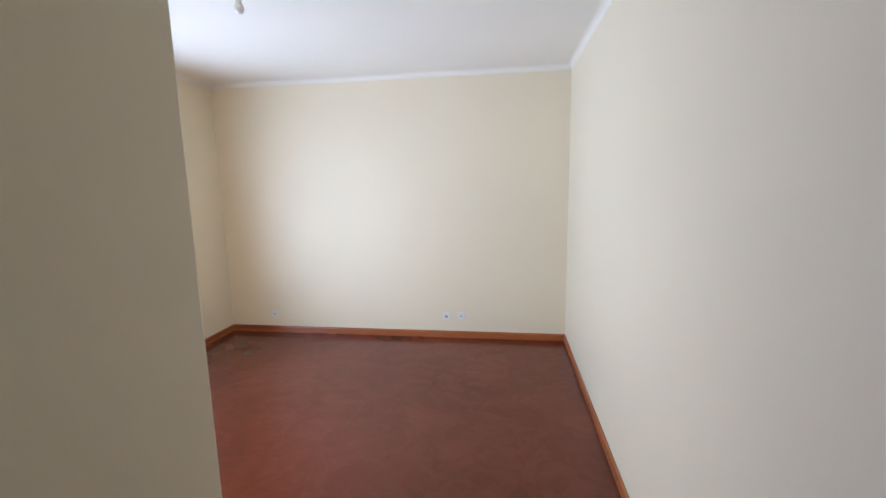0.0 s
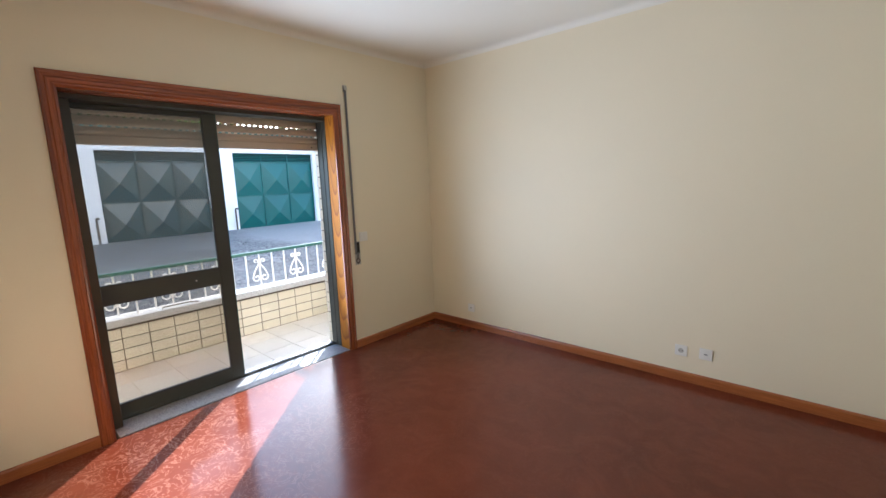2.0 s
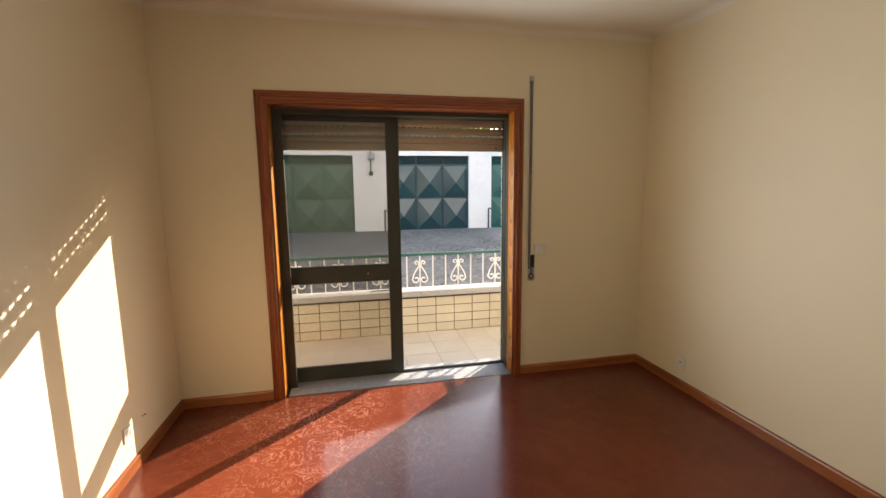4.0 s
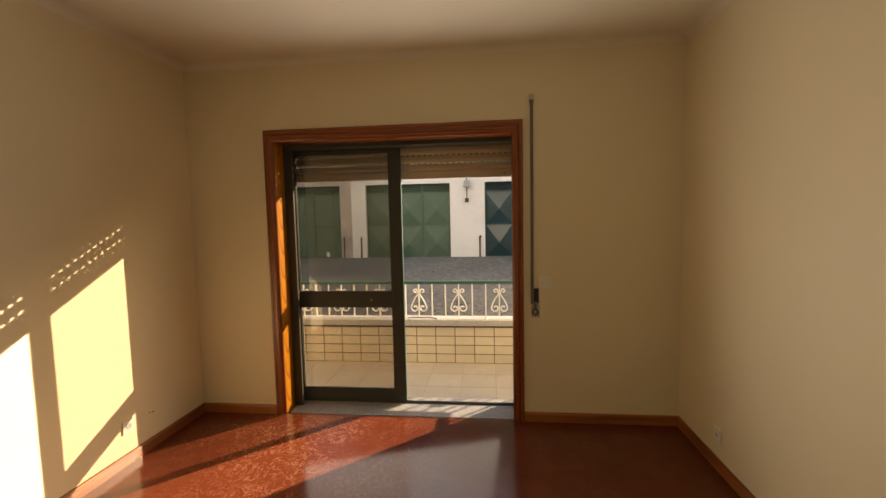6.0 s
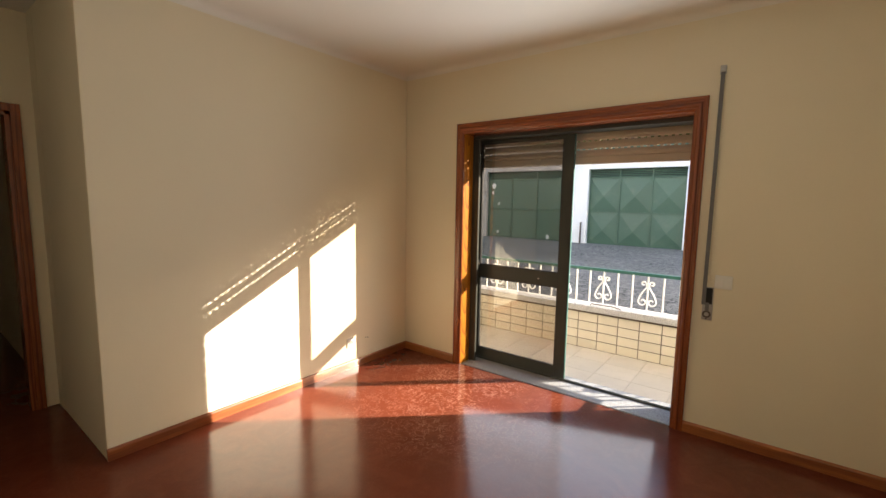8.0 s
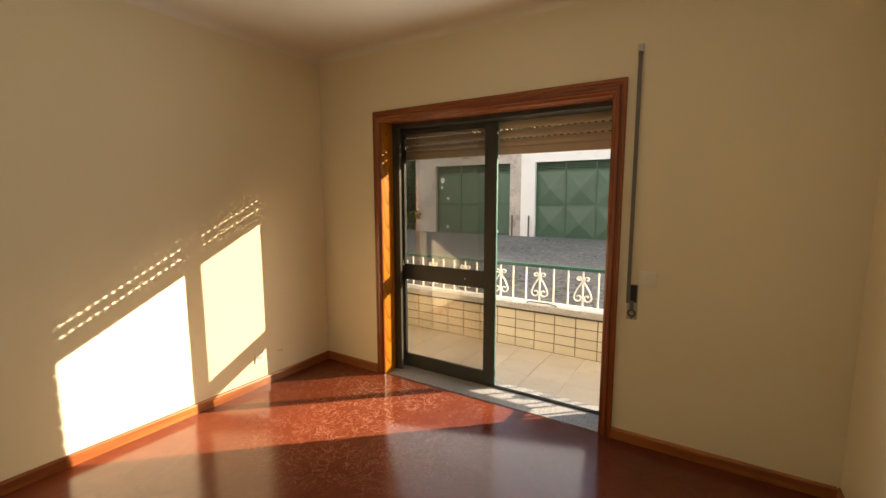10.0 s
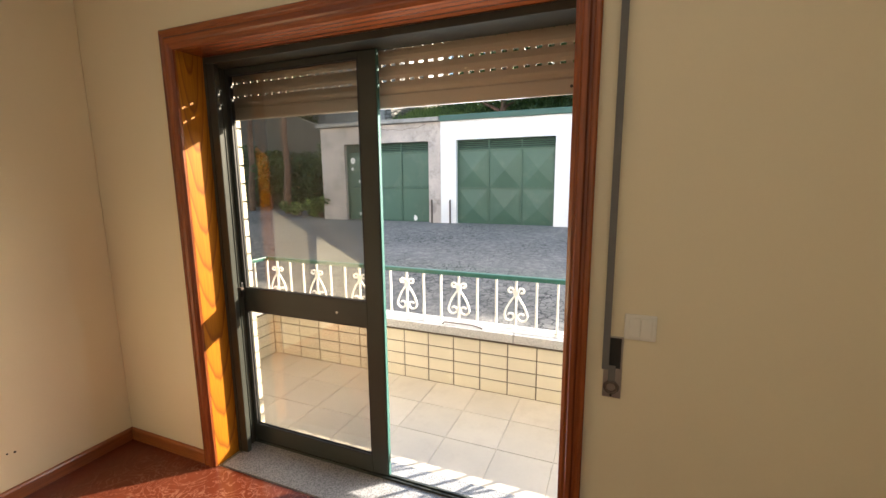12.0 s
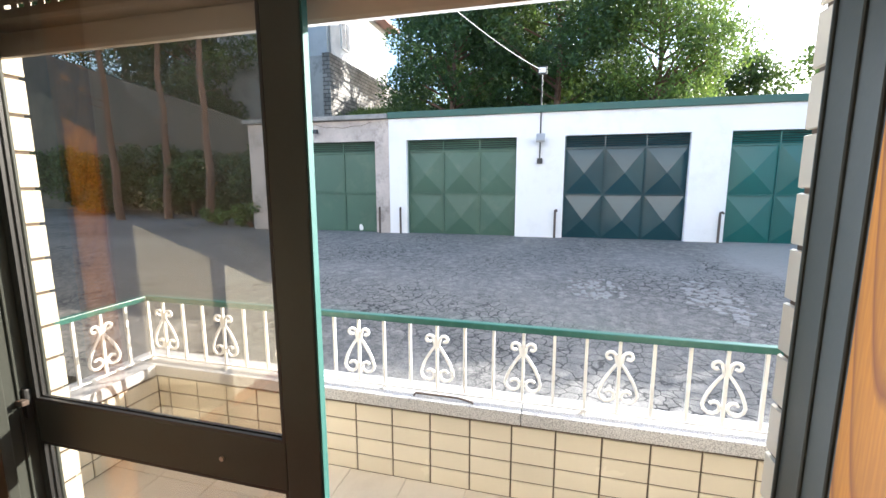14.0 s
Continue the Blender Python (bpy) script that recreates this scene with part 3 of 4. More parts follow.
part("plate_screw", rod((0.004, 0.021, 0.008), (0.007, 0.021, 0.008), 0.004), DARK, st)

# ---- switch and sockets ----
sw = thing("light_switch", "white plastic double light switch on the wall beside the strap", "light switch", (XW, 3.766, 1.04))
part("plate", box(0.0005, 0.009, -0.047, 0.047, -0.043, 0.043, 0.004), WHITE_PL, sw)
part("rocker", box(0.009, 0.0125, -0.034, -0.001, -0.032, 0.032, 0.002), WHITE_PL, sw)
part("rocker", box(0.009, 0.0125, 0.001, 0.034, -0.032, 0.032, 0.002), WHITE_PL, sw)


def socket(place, turn, power=True):
    so = thing("wall_socket", "white plastic power socket low on the cream wall" if power else "white plastic aerial socket low on the cream wall", "wall socket", place, "wall sockets")
    so.rotation_euler = (0, 0, turn)
    part("plate", box(-0.041, 0.041, 0.0005, 0.010, -0.041, 0.041, 0.004), WHITE_PL, so)
    bm = bmesh.new()
    r = 0.021 if power else 0.013
    n = 20
    for k in range(n):
        a0, a1 = 2 * math.pi * k / n, 2 * math.pi * (k + 1) / n
        rod((r * math.cos(a0), 0.011, r * math.sin(a0)), (r * math.cos(a1), 0.011, r * math.sin(a1)), 0.0025, sides=6, bm=bm)
    part("rim", bm, WHITE_PL, so)
    part("well", rod((0, 0.0098, 0), (0, 0.0108, 0), r - 0.001, sides=20), well_shade if power else WHITE_PL, so)
    # dark caps paint the shade inside the contact holes
    if power:
        for x in (-0.0095, 0.0095):
            part("contact_hole", rod((x, 0.0105, 0), (x, 0.0114, 0), 0.003), DARK, so)
    else:
        part("contact_hole", box(-0.012, 0.012, 0.0108, 0.0116, -0.003, 0.003), DARK, so)
    return so


# darker white plastic paints the well's shade onto a flat disc
well_shade = surface("shaded_white_plastic", (0.45, 0.43, 0.39), 0.4, 0.03, 3.0, 90.0, 0.0)
socket((-0.785, YN, 0.232), math.pi)
socket((-0.627, YN, 0.238), math.pi, False)
socket((-2.74, YN, 0.210), math.pi, False)
socket((-2.54, YS, 0.240), 0.0)
hole = thing("cable_outlet", "two dark cable holes drilled in the cream wall", "cable outlet", (-2.737, YS, 0.240))
# shade of the two holes painted as dark caps on the wall
part("hole", rod((-0.012, 0.0, 0), (-0.012, 0.003, 0), 0.005), DARK, hole)
part("hole", rod((0.016, 0.0, 0.006), (0.016, 0.003, 0.006), 0.004), DARK, hole)

# ---- ceiling lampholder ----
lamp = thing("pendant_bulb", "bare clear bulb in a white holder hanging from the ceiling", "ceiling lamp", (-1.61, 2.66, H))
part("ceiling_rose", rod((0, 0, -0.02), (0, 0, 0), 0.045, 0.05, 20), WHITE_PL, lamp)
part("holder", rod((0, 0, -0.075), (0, 0, -0.02), 0.018, 0.022, 16), WHITE_PL, lamp)
bm = bmesh.new()
bmesh.ops.create_uvsphere(bm, u_segments=16, v_segments=10, radius=0.028, matrix=Matrix.Translation((0, 0, -0.115)))
rod((0, 0, -0.10), (0, 0, -0.07), 0.022, 0.013, 16, bm)
smooth(part("bulb", bm, WHITE_PL, lamp))

# ---- balcony ----
ZB = -0.09
structure("balcony_slab", box(-4.93, XOUT + 0.012, 0.50, 4.72, -0.40, ZB - 0.004), FGROUT, "pale mortar bed under the balcony tiles", "balcony floor")
structure("outer_sill", box(XOUT - 0.01, -3.558, RY0, RY1, -0.1, -0.008, 0.003), SILL, "grey granite outer door sill", "threshold")
parapet = thing("balcony_parapet", "low balcony wall faced with cream tiles under a granite coping", "parapet wall", (-4.755, 2.6, ZB), kind="structure")
PX, PY = 0.0, 0.745 - 2.6
bm = box(-0.15, 0.0, 0.58 - 2.6, 4.65 - 2.6, -0.24, 0.331 - ZB)
part("core", bm, GROUT, parapet)
part("core", box(0.0, 1.10, 0.58 - 2.6, PY, -0.24, 0.331 - ZB), GROUT, parapet)
part("core", box(0.0, 1.10, 4.50 - 2.6, 4.65 - 2.6, -0.24, 0.331 - ZB), GROUT, parapet)
COP = 0.333 - ZB
for a, b in ((0.54, 1.90), (1.903, 3.02), (3.023, 4.69)):
    part("coping", box(-0.175, 0.035, a - 2.6, b - 2.6, COP, COP + 0.066, 0.006), COPING, parapet)
part("coping", box(0.037, 1.10, 0.54 - 2.6, 0.78 - 2.6, COP, COP + 0.066, 0.006), COPING, parapet)
part("coping", box(0.037, 1.10, 4.46 - 2.6, 4.69 - 2.6, COP, COP + 0.066, 0.006), COPING, parapet)

# ---- railing ----
rail = thing("balcony_railing", "white wrought iron railing with scrolls and a green handrail", "railing", (-4.80, 2.574, 0.399))
RL, RR = 0.67 - 2.574, 4.60 - 2.574
part("handrail", box(-0.02, 0.02, RL - 0.02, RR + 0.02, 0.386, 0.419, 0.006), GREEN_IRON, rail)
part("handrail", box(0.021, 1.145, RL - 0.02, RL + 0.02, 0.386, 0.419, 0.006), GREEN_IRON, rail)
part("handrail", box(0.021, 1.145, RR - 0.02, RR + 0.02, 0.386, 0.419, 0.006), GREEN_IRON, rail)
part("bottom_rail", box(-0.012, 0.012, RL, RR, 0.016, 0.026, 0.002), WHITE_IRON, rail)
part("bottom_rail", box(0.013, 1.145, RL - 0.012, RL + 0.012, 0.016, 0.026, 0.002), WHITE_IRON, rail)
part("bottom_rail", box(0.013, 1.145, RR - 0.012, RR + 0.012, 0.016, 0.026, 0.002), WHITE_IRON, rail)
bar_mesh = mesh_of("bar", box(-0.007, 0.007, -0.007, 0.007, 0.026, 0.388))
bar_mesh.materials.append(WHITE_IRON)


def scroll_line(s):
    """One half of a lyre scroll: curl, arm, curl."""
    pts = []
    for k in range(10):
        a = radians(-130 + k * 36)
        q = 0.011 + 0.0017 * k
        pts.append((0, s * (0.041 + q * math.cos(a)), 0.298 + q * math.sin(a)))
    for k in range(8):
        f = k / 7
        pts.append((0, s * (0.010 + 0.073 * f ** 0.85 * (1 + 0.12 * math.sin(math.pi * f))), 0.262 - 0.135 * f))
    for k in range(11):
        a = radians(5 - k * 33)
        q = 0.043 * (1 - 0.062 * k)
        pts.append((0, s * (0.044 + q * math.cos(a)), 0.108 + q * math.sin(a)))
    return pts


bm = sweep(scroll_line(1), 0.0082, 6)
sweep(scroll_line(-1), 0.0082, 6, bm=bm)
scroll_mesh = mesh_of("scroll", bm)
scroll_mesh.materials.append(WHITE_IRON)
foot_mesh = mesh_of("foot", rod((0, 0, 0.0), (0, 0, 0.018), 0.020, 0.010, 10))
foot_mesh.materials.append(WHITE_IRON)


def fitted(name, mesh, place, turn=0.0):
    ob = new(name, mesh)
    ob.parent, ob.location, ob.rotation_euler = rail, place, (0, 0, turn)
    return ob


GAP = 0.1485
for k in range(-12, 14):
    fitted("bar", bar_mesh, (0, k * GAP, 0))
    if k % 3 == 0:
        fitted("scroll", scroll_mesh, (0, k * GAP, 0.008))
    if k % 7 == 5:
        fitted("foot", foot_mesh, (0, k * GAP, 0))
for end in (RL, RR):
    fitted("bar", bar_mesh, (0, end, 0))
    for k in range(1, 8):
        fitted("bar", bar_mesh, (k * 0.147, end, 0))
        if k % 3 == 2:
            fitted("scroll", scroll_mesh, (k * 0.147, end, 0), math.pi / 2)
fitted("foot", foot_mesh, (0.0, RL, 0))

# a bent iron bar left on the coping
hook = thing("iron_rod", "thin bent iron rod lying on the coping", "iron rod", (-4.745, 2.6, 0.399))
smooth(part("rod", sweep([(0.0, -0.14, 0.006), (-0.01, -0.13, 0.02), (-0.005, 0.10, 0.022), (0.0, 0.17, 0.012), (0.002, 0.18, 0.006)], 0.006), PIPE, hook))

# ---- yard ----
def ground_z(x):
    return 0.10 + 0.36 * min(1.0, max(0.0, (-5.0 - x) / 6.0))


bm = bmesh.new()
grid = [[bm.verts.new((x, y, -0.45 if x > -4.93 else ground_z(x))) for y in (-400, -40, -12, -4, 0.5, 3, 5, 9, 14, 40, 400)]
        for x in (400, 20, -4.92, -4.935, -6, -7.5, -9, -11, -16, -60, -400)]
for a, b in zip(grid, grid[1:]):
    for k in range(len(a) - 1):
        bm.faces.new((a[k], a[k + 1], b[k + 1], b[k]))
bmesh.ops.recalc_face_normals(bm, faces=bm.faces)
structure("ground", bm, ASPHALT, "cracked grey asphalt yard sloping up to the garages", "yard")

# loose pale slabs where the asphalt has worn away
rng = random.Random(5)
bm = bmesh.new()
for k in range(300):
    u, v = rng.uniform(-1, 1), rng.uniform(-1, 1)
    if u * u + v * v > rng.uniform(0.35, 1.4):
        continue
    if k < 200:
        x, y = -7.75 + 0.75 * u + 0.2 * v, 4.85 + 0.28 * v - 0.08 * u
    else:
        x, y = -8.0 + 0.45 * u, 3.65 + 0.33 * v
    r, z, n = rng.uniform(0.014, 0.042), ground_z(x), rng.randint(5, 7)
    ring = [(x + r * rng.uniform(0.7, 1.2) * math.cos(6.283 * i / n), y + r * rng.uniform(0.7, 1.2) * math.sin(6.283 * i / n)) for i in range(n)]
    top = [bm.verts.new((a, b, z + 0.008)) for a, b in ring]
    low = [bm.verts.new((x + 1.15 * (a - x), y + 1.15 * (b - y), z - 0.01)) for a, b in ring]
    bm.faces.new(top)
    for i in range(n):
        bm.faces.new((low[i], low[(i + 1) % n], top[(i + 1) % n], top[i]))
PALE = surface("pale_gravel", (0.28, 0.275, 0.265), 0.9, 0.2, 3.0, 60.0, 0.3)
tagged(part("gravel", bm, PALE), "pale bare stones in the worn asphalt", "gravel", kind="stuff")

# ---- garages ----
GX, GTOP, GZ = -11.295, 2.83, 0.45
white = thing("garage_row", "long white rendered garage row with a dark green roof edge", "garage building", (GX, 0, GZ), kind="structure")
D = -5.0


def front(y0, y1, doors, ztop, material, parent):
    """Front wall with door openings, and the sides, back and roof."""
    edge = y0
    for a, b in doors:
        part("pier", box(-0.2, 0, edge, a, -0.4, ztop - GZ), material, parent)
        part("lintel", box(-0.2, 0, a, b, 2.39 - GZ, ztop - GZ), material, parent)
        edge = b
    part("pier", box(-0.2, 0, edge, y1, -0.4, ztop - GZ), material, parent)
    part("side_wall", box(D, -0.2, y0, y0 + 0.2, -0.4, ztop - GZ), material, parent)
    part("side_wall", box(D, -0.2, y1 - 0.2, y1, -0.4, ztop - GZ), material, parent)
    part("back_wall", box(D - 0.2, D, y0, y1, -0.4, ztop - GZ), material, parent)
    part("roof", box(D - 0.2, -0.04, y0 + 0.05, y1 - 0.05, ztop - GZ, ztop - GZ + 0.06), CONCRETE, parent)


WD = [(0.103, 2.356), (3.257, 5.386), (6.013, 8.27)]
front(-0.285, 8.95, WD, GTOP, RENDER_W, white)
part("roof_edge", box(-0.04, 0.06, -0.285, 9.0, GTOP - GZ - 0.005, GTOP - GZ + 0.12, 0.01), FASCIA, white, "dark green roof edge")
old = thing("old_garage", "older garage with stained bare render beside the white row", "garage building", (GX, 0, GZ), kind="structure")
front(-3.70, -0.288, [(-2.98, -0.598)], 2.82, RENDER_OLD, old)
part("roof_edge", box(-0.3, 0.10, -3.79, -0.292, 2.83 - GZ, 2.925 - GZ, 0.012), CONCRETE, old)


def garage_door(y0, y1, material, columns, relief, label, parent):
    gd = part("garage_door", box(-0.16, -0.12, y0, y1, -0.02, 2.39 - GZ), material, parent, label)
    w = (y1 - y0) / columns
    lou, mid, low = 2.16 - GZ, 1.295 - GZ, 0.03
    for c in range(columns):
        a, b = y0 + c * w, y0 + (c + 1) * w
        part("stile", box(-0.12, -0.098, a, a + 0.025, low, 2.39 - GZ), material, gd)
        # near-black sheet in place of the shade between the louvers
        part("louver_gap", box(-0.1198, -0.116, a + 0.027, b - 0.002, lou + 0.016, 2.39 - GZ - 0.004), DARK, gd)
        for r in range(5):
            z = lou + 0.022 + r * 0.042
            part("louver", extrude([(-0.1158, z + 0.016), (-0.096, z), (-0.094, z + 0.004), (-0.1158, z + 0.026)], "y", a + 0.027, b - 0.002), material, gd)
        for z0, z1, apex in ((mid + 0.015, lou - 0.015, 0.46), (low, mid - 0.015, 0.42)):
            bm = bmesh.new()
            p, q, x0 = a + 0.027, b - 0.004, -0.1195
            ring = [bm.verts.new((x0, y, z)) for y, z in ((p, z0), (q, z0), (q, z1), (p, z1))]
            if relief:
                tip = bm.verts.new((x0 + relief, (p + q) / 2, z0 + apex * (z1 - z0)))
                for i in range(4):
                    bm.faces.new((ring[i], ring[(i + 1) % 4], tip))
            else:
                inn = [bm.verts.new((x0 + 0.006, y, z)) for y, z in ((p + 0.02, z0 + 0.02), (q - 0.02, z0 + 0.02), (q - 0.02, z1 - 0.02), (p + 0.02, z1 - 0.02))]
                for i in range(4):
                    bm.faces.new((ring[i], ring[(i + 1) % 4], inn[(i + 1) % 4], inn[i]))
                bm.faces.new(inn)
            bmesh.ops.recalc_face_normals(bm, faces=bm.faces)
            part("panel", bm, material, gd)
    part("stile", box(-0.12, -0.098, y1 - 0.003, y1, low, 2.39 - GZ), material, gd)
    for z in (mid, lou):
        part("rail", box(-0.12, -0.096, y0, y1, z - 0.014, z + 0.014), material, gd)
    part("floor_strip", box(-0.14, 0.02, y0, y1, -0.10, -0.03), CONCRETE, gd)
    return gd


garage_door(*WD[0], DOOR_GREEN, 3, 0.06, "faded green metal garage door with pressed diamond panels", white)
garage_door(*WD[1], DOOR_DARK, 3, 0.09, "dark green metal garage door with pressed diamond panels", white)
garage_door(*WD[2], DOOR_TEAL, 3, 0.07, "bright teal metal garage door with pressed diamond panels", white)
gd = garage_door(-2.98, -0.598, DOOR_GREEN, 3, 0.0, "plain green metal garage door with peeled paint spots", old)
for y, z, r in ((-2.80, 1.53, 0.085), (-2.82, 1.33, 0.05), (-2.61, 1.01, 0.045), (-1.02, 0.10, 0.07), (-2.62, 0.17, 0.05)):
    bm = bmesh.new()
    n = 9
    ring = [bm.verts.new((-0.111, y + 0.8 * r * rng.uniform(0.7, 1.15) * math.cos(6.283 * i / n), z + r * rng.uniform(0.7, 1.2) * math.sin(6.283 * i / n))) for i in range(n)]
    f = bm.faces.new(ring)
    bmesh.ops.extrude_face_region(bm, geom=[f])
    for v in ring:
        v.co.x += 0.004
    bmesh.ops.recalc_face_normals(bm, faces=bm.faces)
    part("bare_patch", bm, WHITE_IRON, gd)


def stop_pipe(y, h):
    p = thing("pipe_post", "thin rusty pipe post standing against the garage wall", "pipe post", (GX + 0.06, y, GZ - 0.03), "garage pipe posts")
    part("pipe", rod((0, 0, 0), (0, 0, h), 0.022), PIPE, p)
    part("bend", sweep([(0, 0, h), (0.01, 0, h + 0.03), (0.04, 0.02, h + 0.045), (0.07, 0.03, h + 0.02)], 0.020), PIPE, p)


for y in (-0.50, -0.03, 3.12, 5.92):
    stop_pipe(y, 0.54)

# floodlight, conduit and cable
fl = thing("wall_floodlight", "small floodlight on a conduit above the garages", "floodlight", (GX, 2.80, 1.92))
part("conduit", rod((0.03, 0, 0.05), (0.03, 0, 1.60), 0.014), BLACK_PL, fl)
part("junction_box", box(0.001, 0.06, -0.05, 0.05, -0.04, 0.06, 0.006), BLACK_PL, fl)
part("lamp_head", extrude([(0.03, 0.40), (0.20, 0.34), (0.22, 0.38), (0.10, 0.50), (0.03, 0.52)], "y", -0.07, 0.09), surface("grey_lamp", (0.4, 0.4, 0.39), 0.4, 0.05, 5.0, 90.0, 0.0), fl)
hd = part("flood_head", box(0.0, 0.07, -0.085, 0.085, 1.58, 1.72, 0.008), BLACK_PL, fl)
part("flood_glass", box(0.0705, 0.076, -0.06, 0.06, 1.605, 1.695, 0.002), WHITE_PL, hd)
CABLE = surface("grey_cable_sheath", (0.34, 0.34, 0.33), 0.6, 0.05, 3.0, 90.0, 0.0)
cab = thing("overhead_cable", "pale cable strung from the house to the floodlight", "cable", (GX, 2.80, 3.58))
A, B = Vector((0.04, -0.02, 0.0)), Vector((7.645, -2.2, 0.62))
pts = [A.lerp(B, k / 24) - Vector((0, 0, 0.27 * 4 * (k / 24) * (1 - k / 24))) for k in range(25)]
smooth(part("wire", sweep(pts, 0.006, 6), CABLE, cab))
ol = thing("bulkhead_lamp", "small dark lamp above the old garage door", "wall lamp", (GX, -1.93, 2.60))
part("arm", rod((0, 0, 0), (0.12, 0, 0.03), 0.014), BLACK_PL, ol)
part("head", extrude([(0.06, -0.03), (0.16, -0.03), (0.14, 0.05), (0.08, 0.06)], "y", -0.05, 0.05), BLACK_PL, ol)

slack = thing("slack_cable", "thin dark cable sagging across the old garage front", "cable", (GX, -1.5, 2.60))
smooth(part("wire", sweep([(0.012, -0.55 + 1.4 * k / 16, 0.17 - 0.34 * (k / 16) * (1 - k / 16) + 0.012 * math.sin(k * 1.3)) for k in range(17)], 0.004, 6), PIPE, slack))

# ---- banks, walls and houses beyond ----
bank = box(-60, GX + D - 0.2, -60, 60, -1, 2.35)
structure("bank", bank, SOIL, "raised earth bank behind the garages", "earth bank")
slope = extrude([(-44, 2.36), (-16.6, 2.36), (-17.4, 3.25), (-22.5, 5.0), (-44, 6.2)], "y", -6.39, 9.05)
hill = structure("grassy_slope", slope, SOIL, "earth slope with rough grass rising behind the garages", "earth bank")
structure("retaining_wall", extrude([(-40, -0.5), (-7.4, -0.5), (-7.4, 3.6), (-18.1, 7.0), (-40, 9.0)], "x", -16.7, -16.3), MOSSY, "tall stained concrete retaining wall", "retaining wall")
structure("retaining_wall_blocks", box(-16.6, -13.6, 9.1, 40, -0.5, 2.75), BLOCKS, "grey block retaining wall beside the garages", "retaining wall")

house = thing("neighbour_house", "white two storey house on a raised stone base behind trees", "house", (-22, -7.6, 2.3))
part("wall", box(-7.4, 0.0, -9.0, 0.0, 0, 8.6), RENDER_HOUSE, house)
part("roof", extrude([(-9.8, 8.6), (0.7, 8.6), (0.7, 8.75), (-4.5, 10.6), (-9.8, 8.75)], "x", -8.0, 0.6), ROOFTILE, house)
for x in (-1.85, -3.4, -5.6):
    w = part("window", box(x - 0.45, x + 0.45, 0.001, 0.05, 5.9, 7.3), WHITE_IRON, house)
    part("pane", box(x - 0.40, x - 0.03, 0.051, 0.06, 5.96, 7.24), WINDOWPANE, w)
    part("pane", box(x + 0.03, x + 0.40, 0.051, 0.06, 5.96, 7.24), WINDOWPANE, w)
for y in (-6.5, -3.2):
    w = part("window", box(0.001, 0.05, y - 0.45, y + 0.45, 5.9, 7.3), WHITE_IRON, house)
    part("pane", box(0.051, 0.06, y - 0.40, y - 0.03, 5.96, 7.24), WINDOWPANE, w)
    part("pane", box(0.051, 0.06, y + 0.03, y + 0.40, 5.96, 7.24), WINDOWPANE, w)
part("drain_pipe", rod((-0.2, 0.06, 0), (-0.2, 0.06, 8.5), 0.05), CONCRETE, house)
structure("garden_wall", box(-30, -20.0, -6.75, -6.40, 2.0, 7.0), STONES, "old grey block garden wall below the white house", "stone wall")
structure("garden_wall_end", box(-20.3, -20.0, -14.0, -6.76, 2.0, 6.9), CONCRETE, "pale weathered sheet wall at the garden corner", "stone wall")
shed = thing("dark_shed", "low dark shed roof above the retaining wall", "shed", (-19.5, -17.5, 2.3))
part("wall", box(-2, 1, -3, 3, 0, 3.0), CONCRETE, shed)
part("roof", box(-2.3, 1.4, -3.3, 3.3, 3.0, 3.2, 0.02), ROOFTILE, shed)


# ---- plants ----
def leaf_cloud(centres, count, size, seed, squash=0.8):
    """Many small pointed leaves scattered through clumps."""
    r = np.random.RandomState(seed)
    verts, faces = [], []
    c = np.array([p[:3] for p in centres])
    rad = np.array([p[3] for p in centres])
    pick = r.choice(len(c), count, p=rad ** 2 / (rad ** 2).sum())
    d = r.normal(size=(count, 3))
    d /= np.linalg.norm(d, axis=1)[:, None]
    dist = rad[pick] * r.uniform(0.25, 1.08, count) ** 0.6
    pos = c[pick] + d * dist[:, None] * np.array([1, 1, squash])
    a = r.normal(size=(count, 3))
    a /= np.linalg.norm(a, axis=1)[:, None]
    b = np.cross(a, r.normal(size=(count, 3)))
    b /= np.linalg.norm(b, axis=1)[:, None]
    s = size * r.uniform(0.6, 1.4, count)
    for i in range(count):
        p, u, v = pos[i], a[i] * s[i], b[i] * s[i] * 0.42
        k = len(verts)
        verts += [p - u, p + v, p + u, p - v]
        faces.append((k, k + 1, k + 2, k + 3))
    return verts, faces


def foliage_mesh(name, centres, count, size, seed, material, parent, squash=0.8):
    me = bpy.data.meshes.new(name)
    v, f = leaf_cloud(centres, count, size, seed, squash)
    me.from_pydata([tuple(p) for p in v], [], f)
    me.materials.append(material)
    ob = new(name, me)
    if parent is not None:
        ob.parent = parent
    return ob


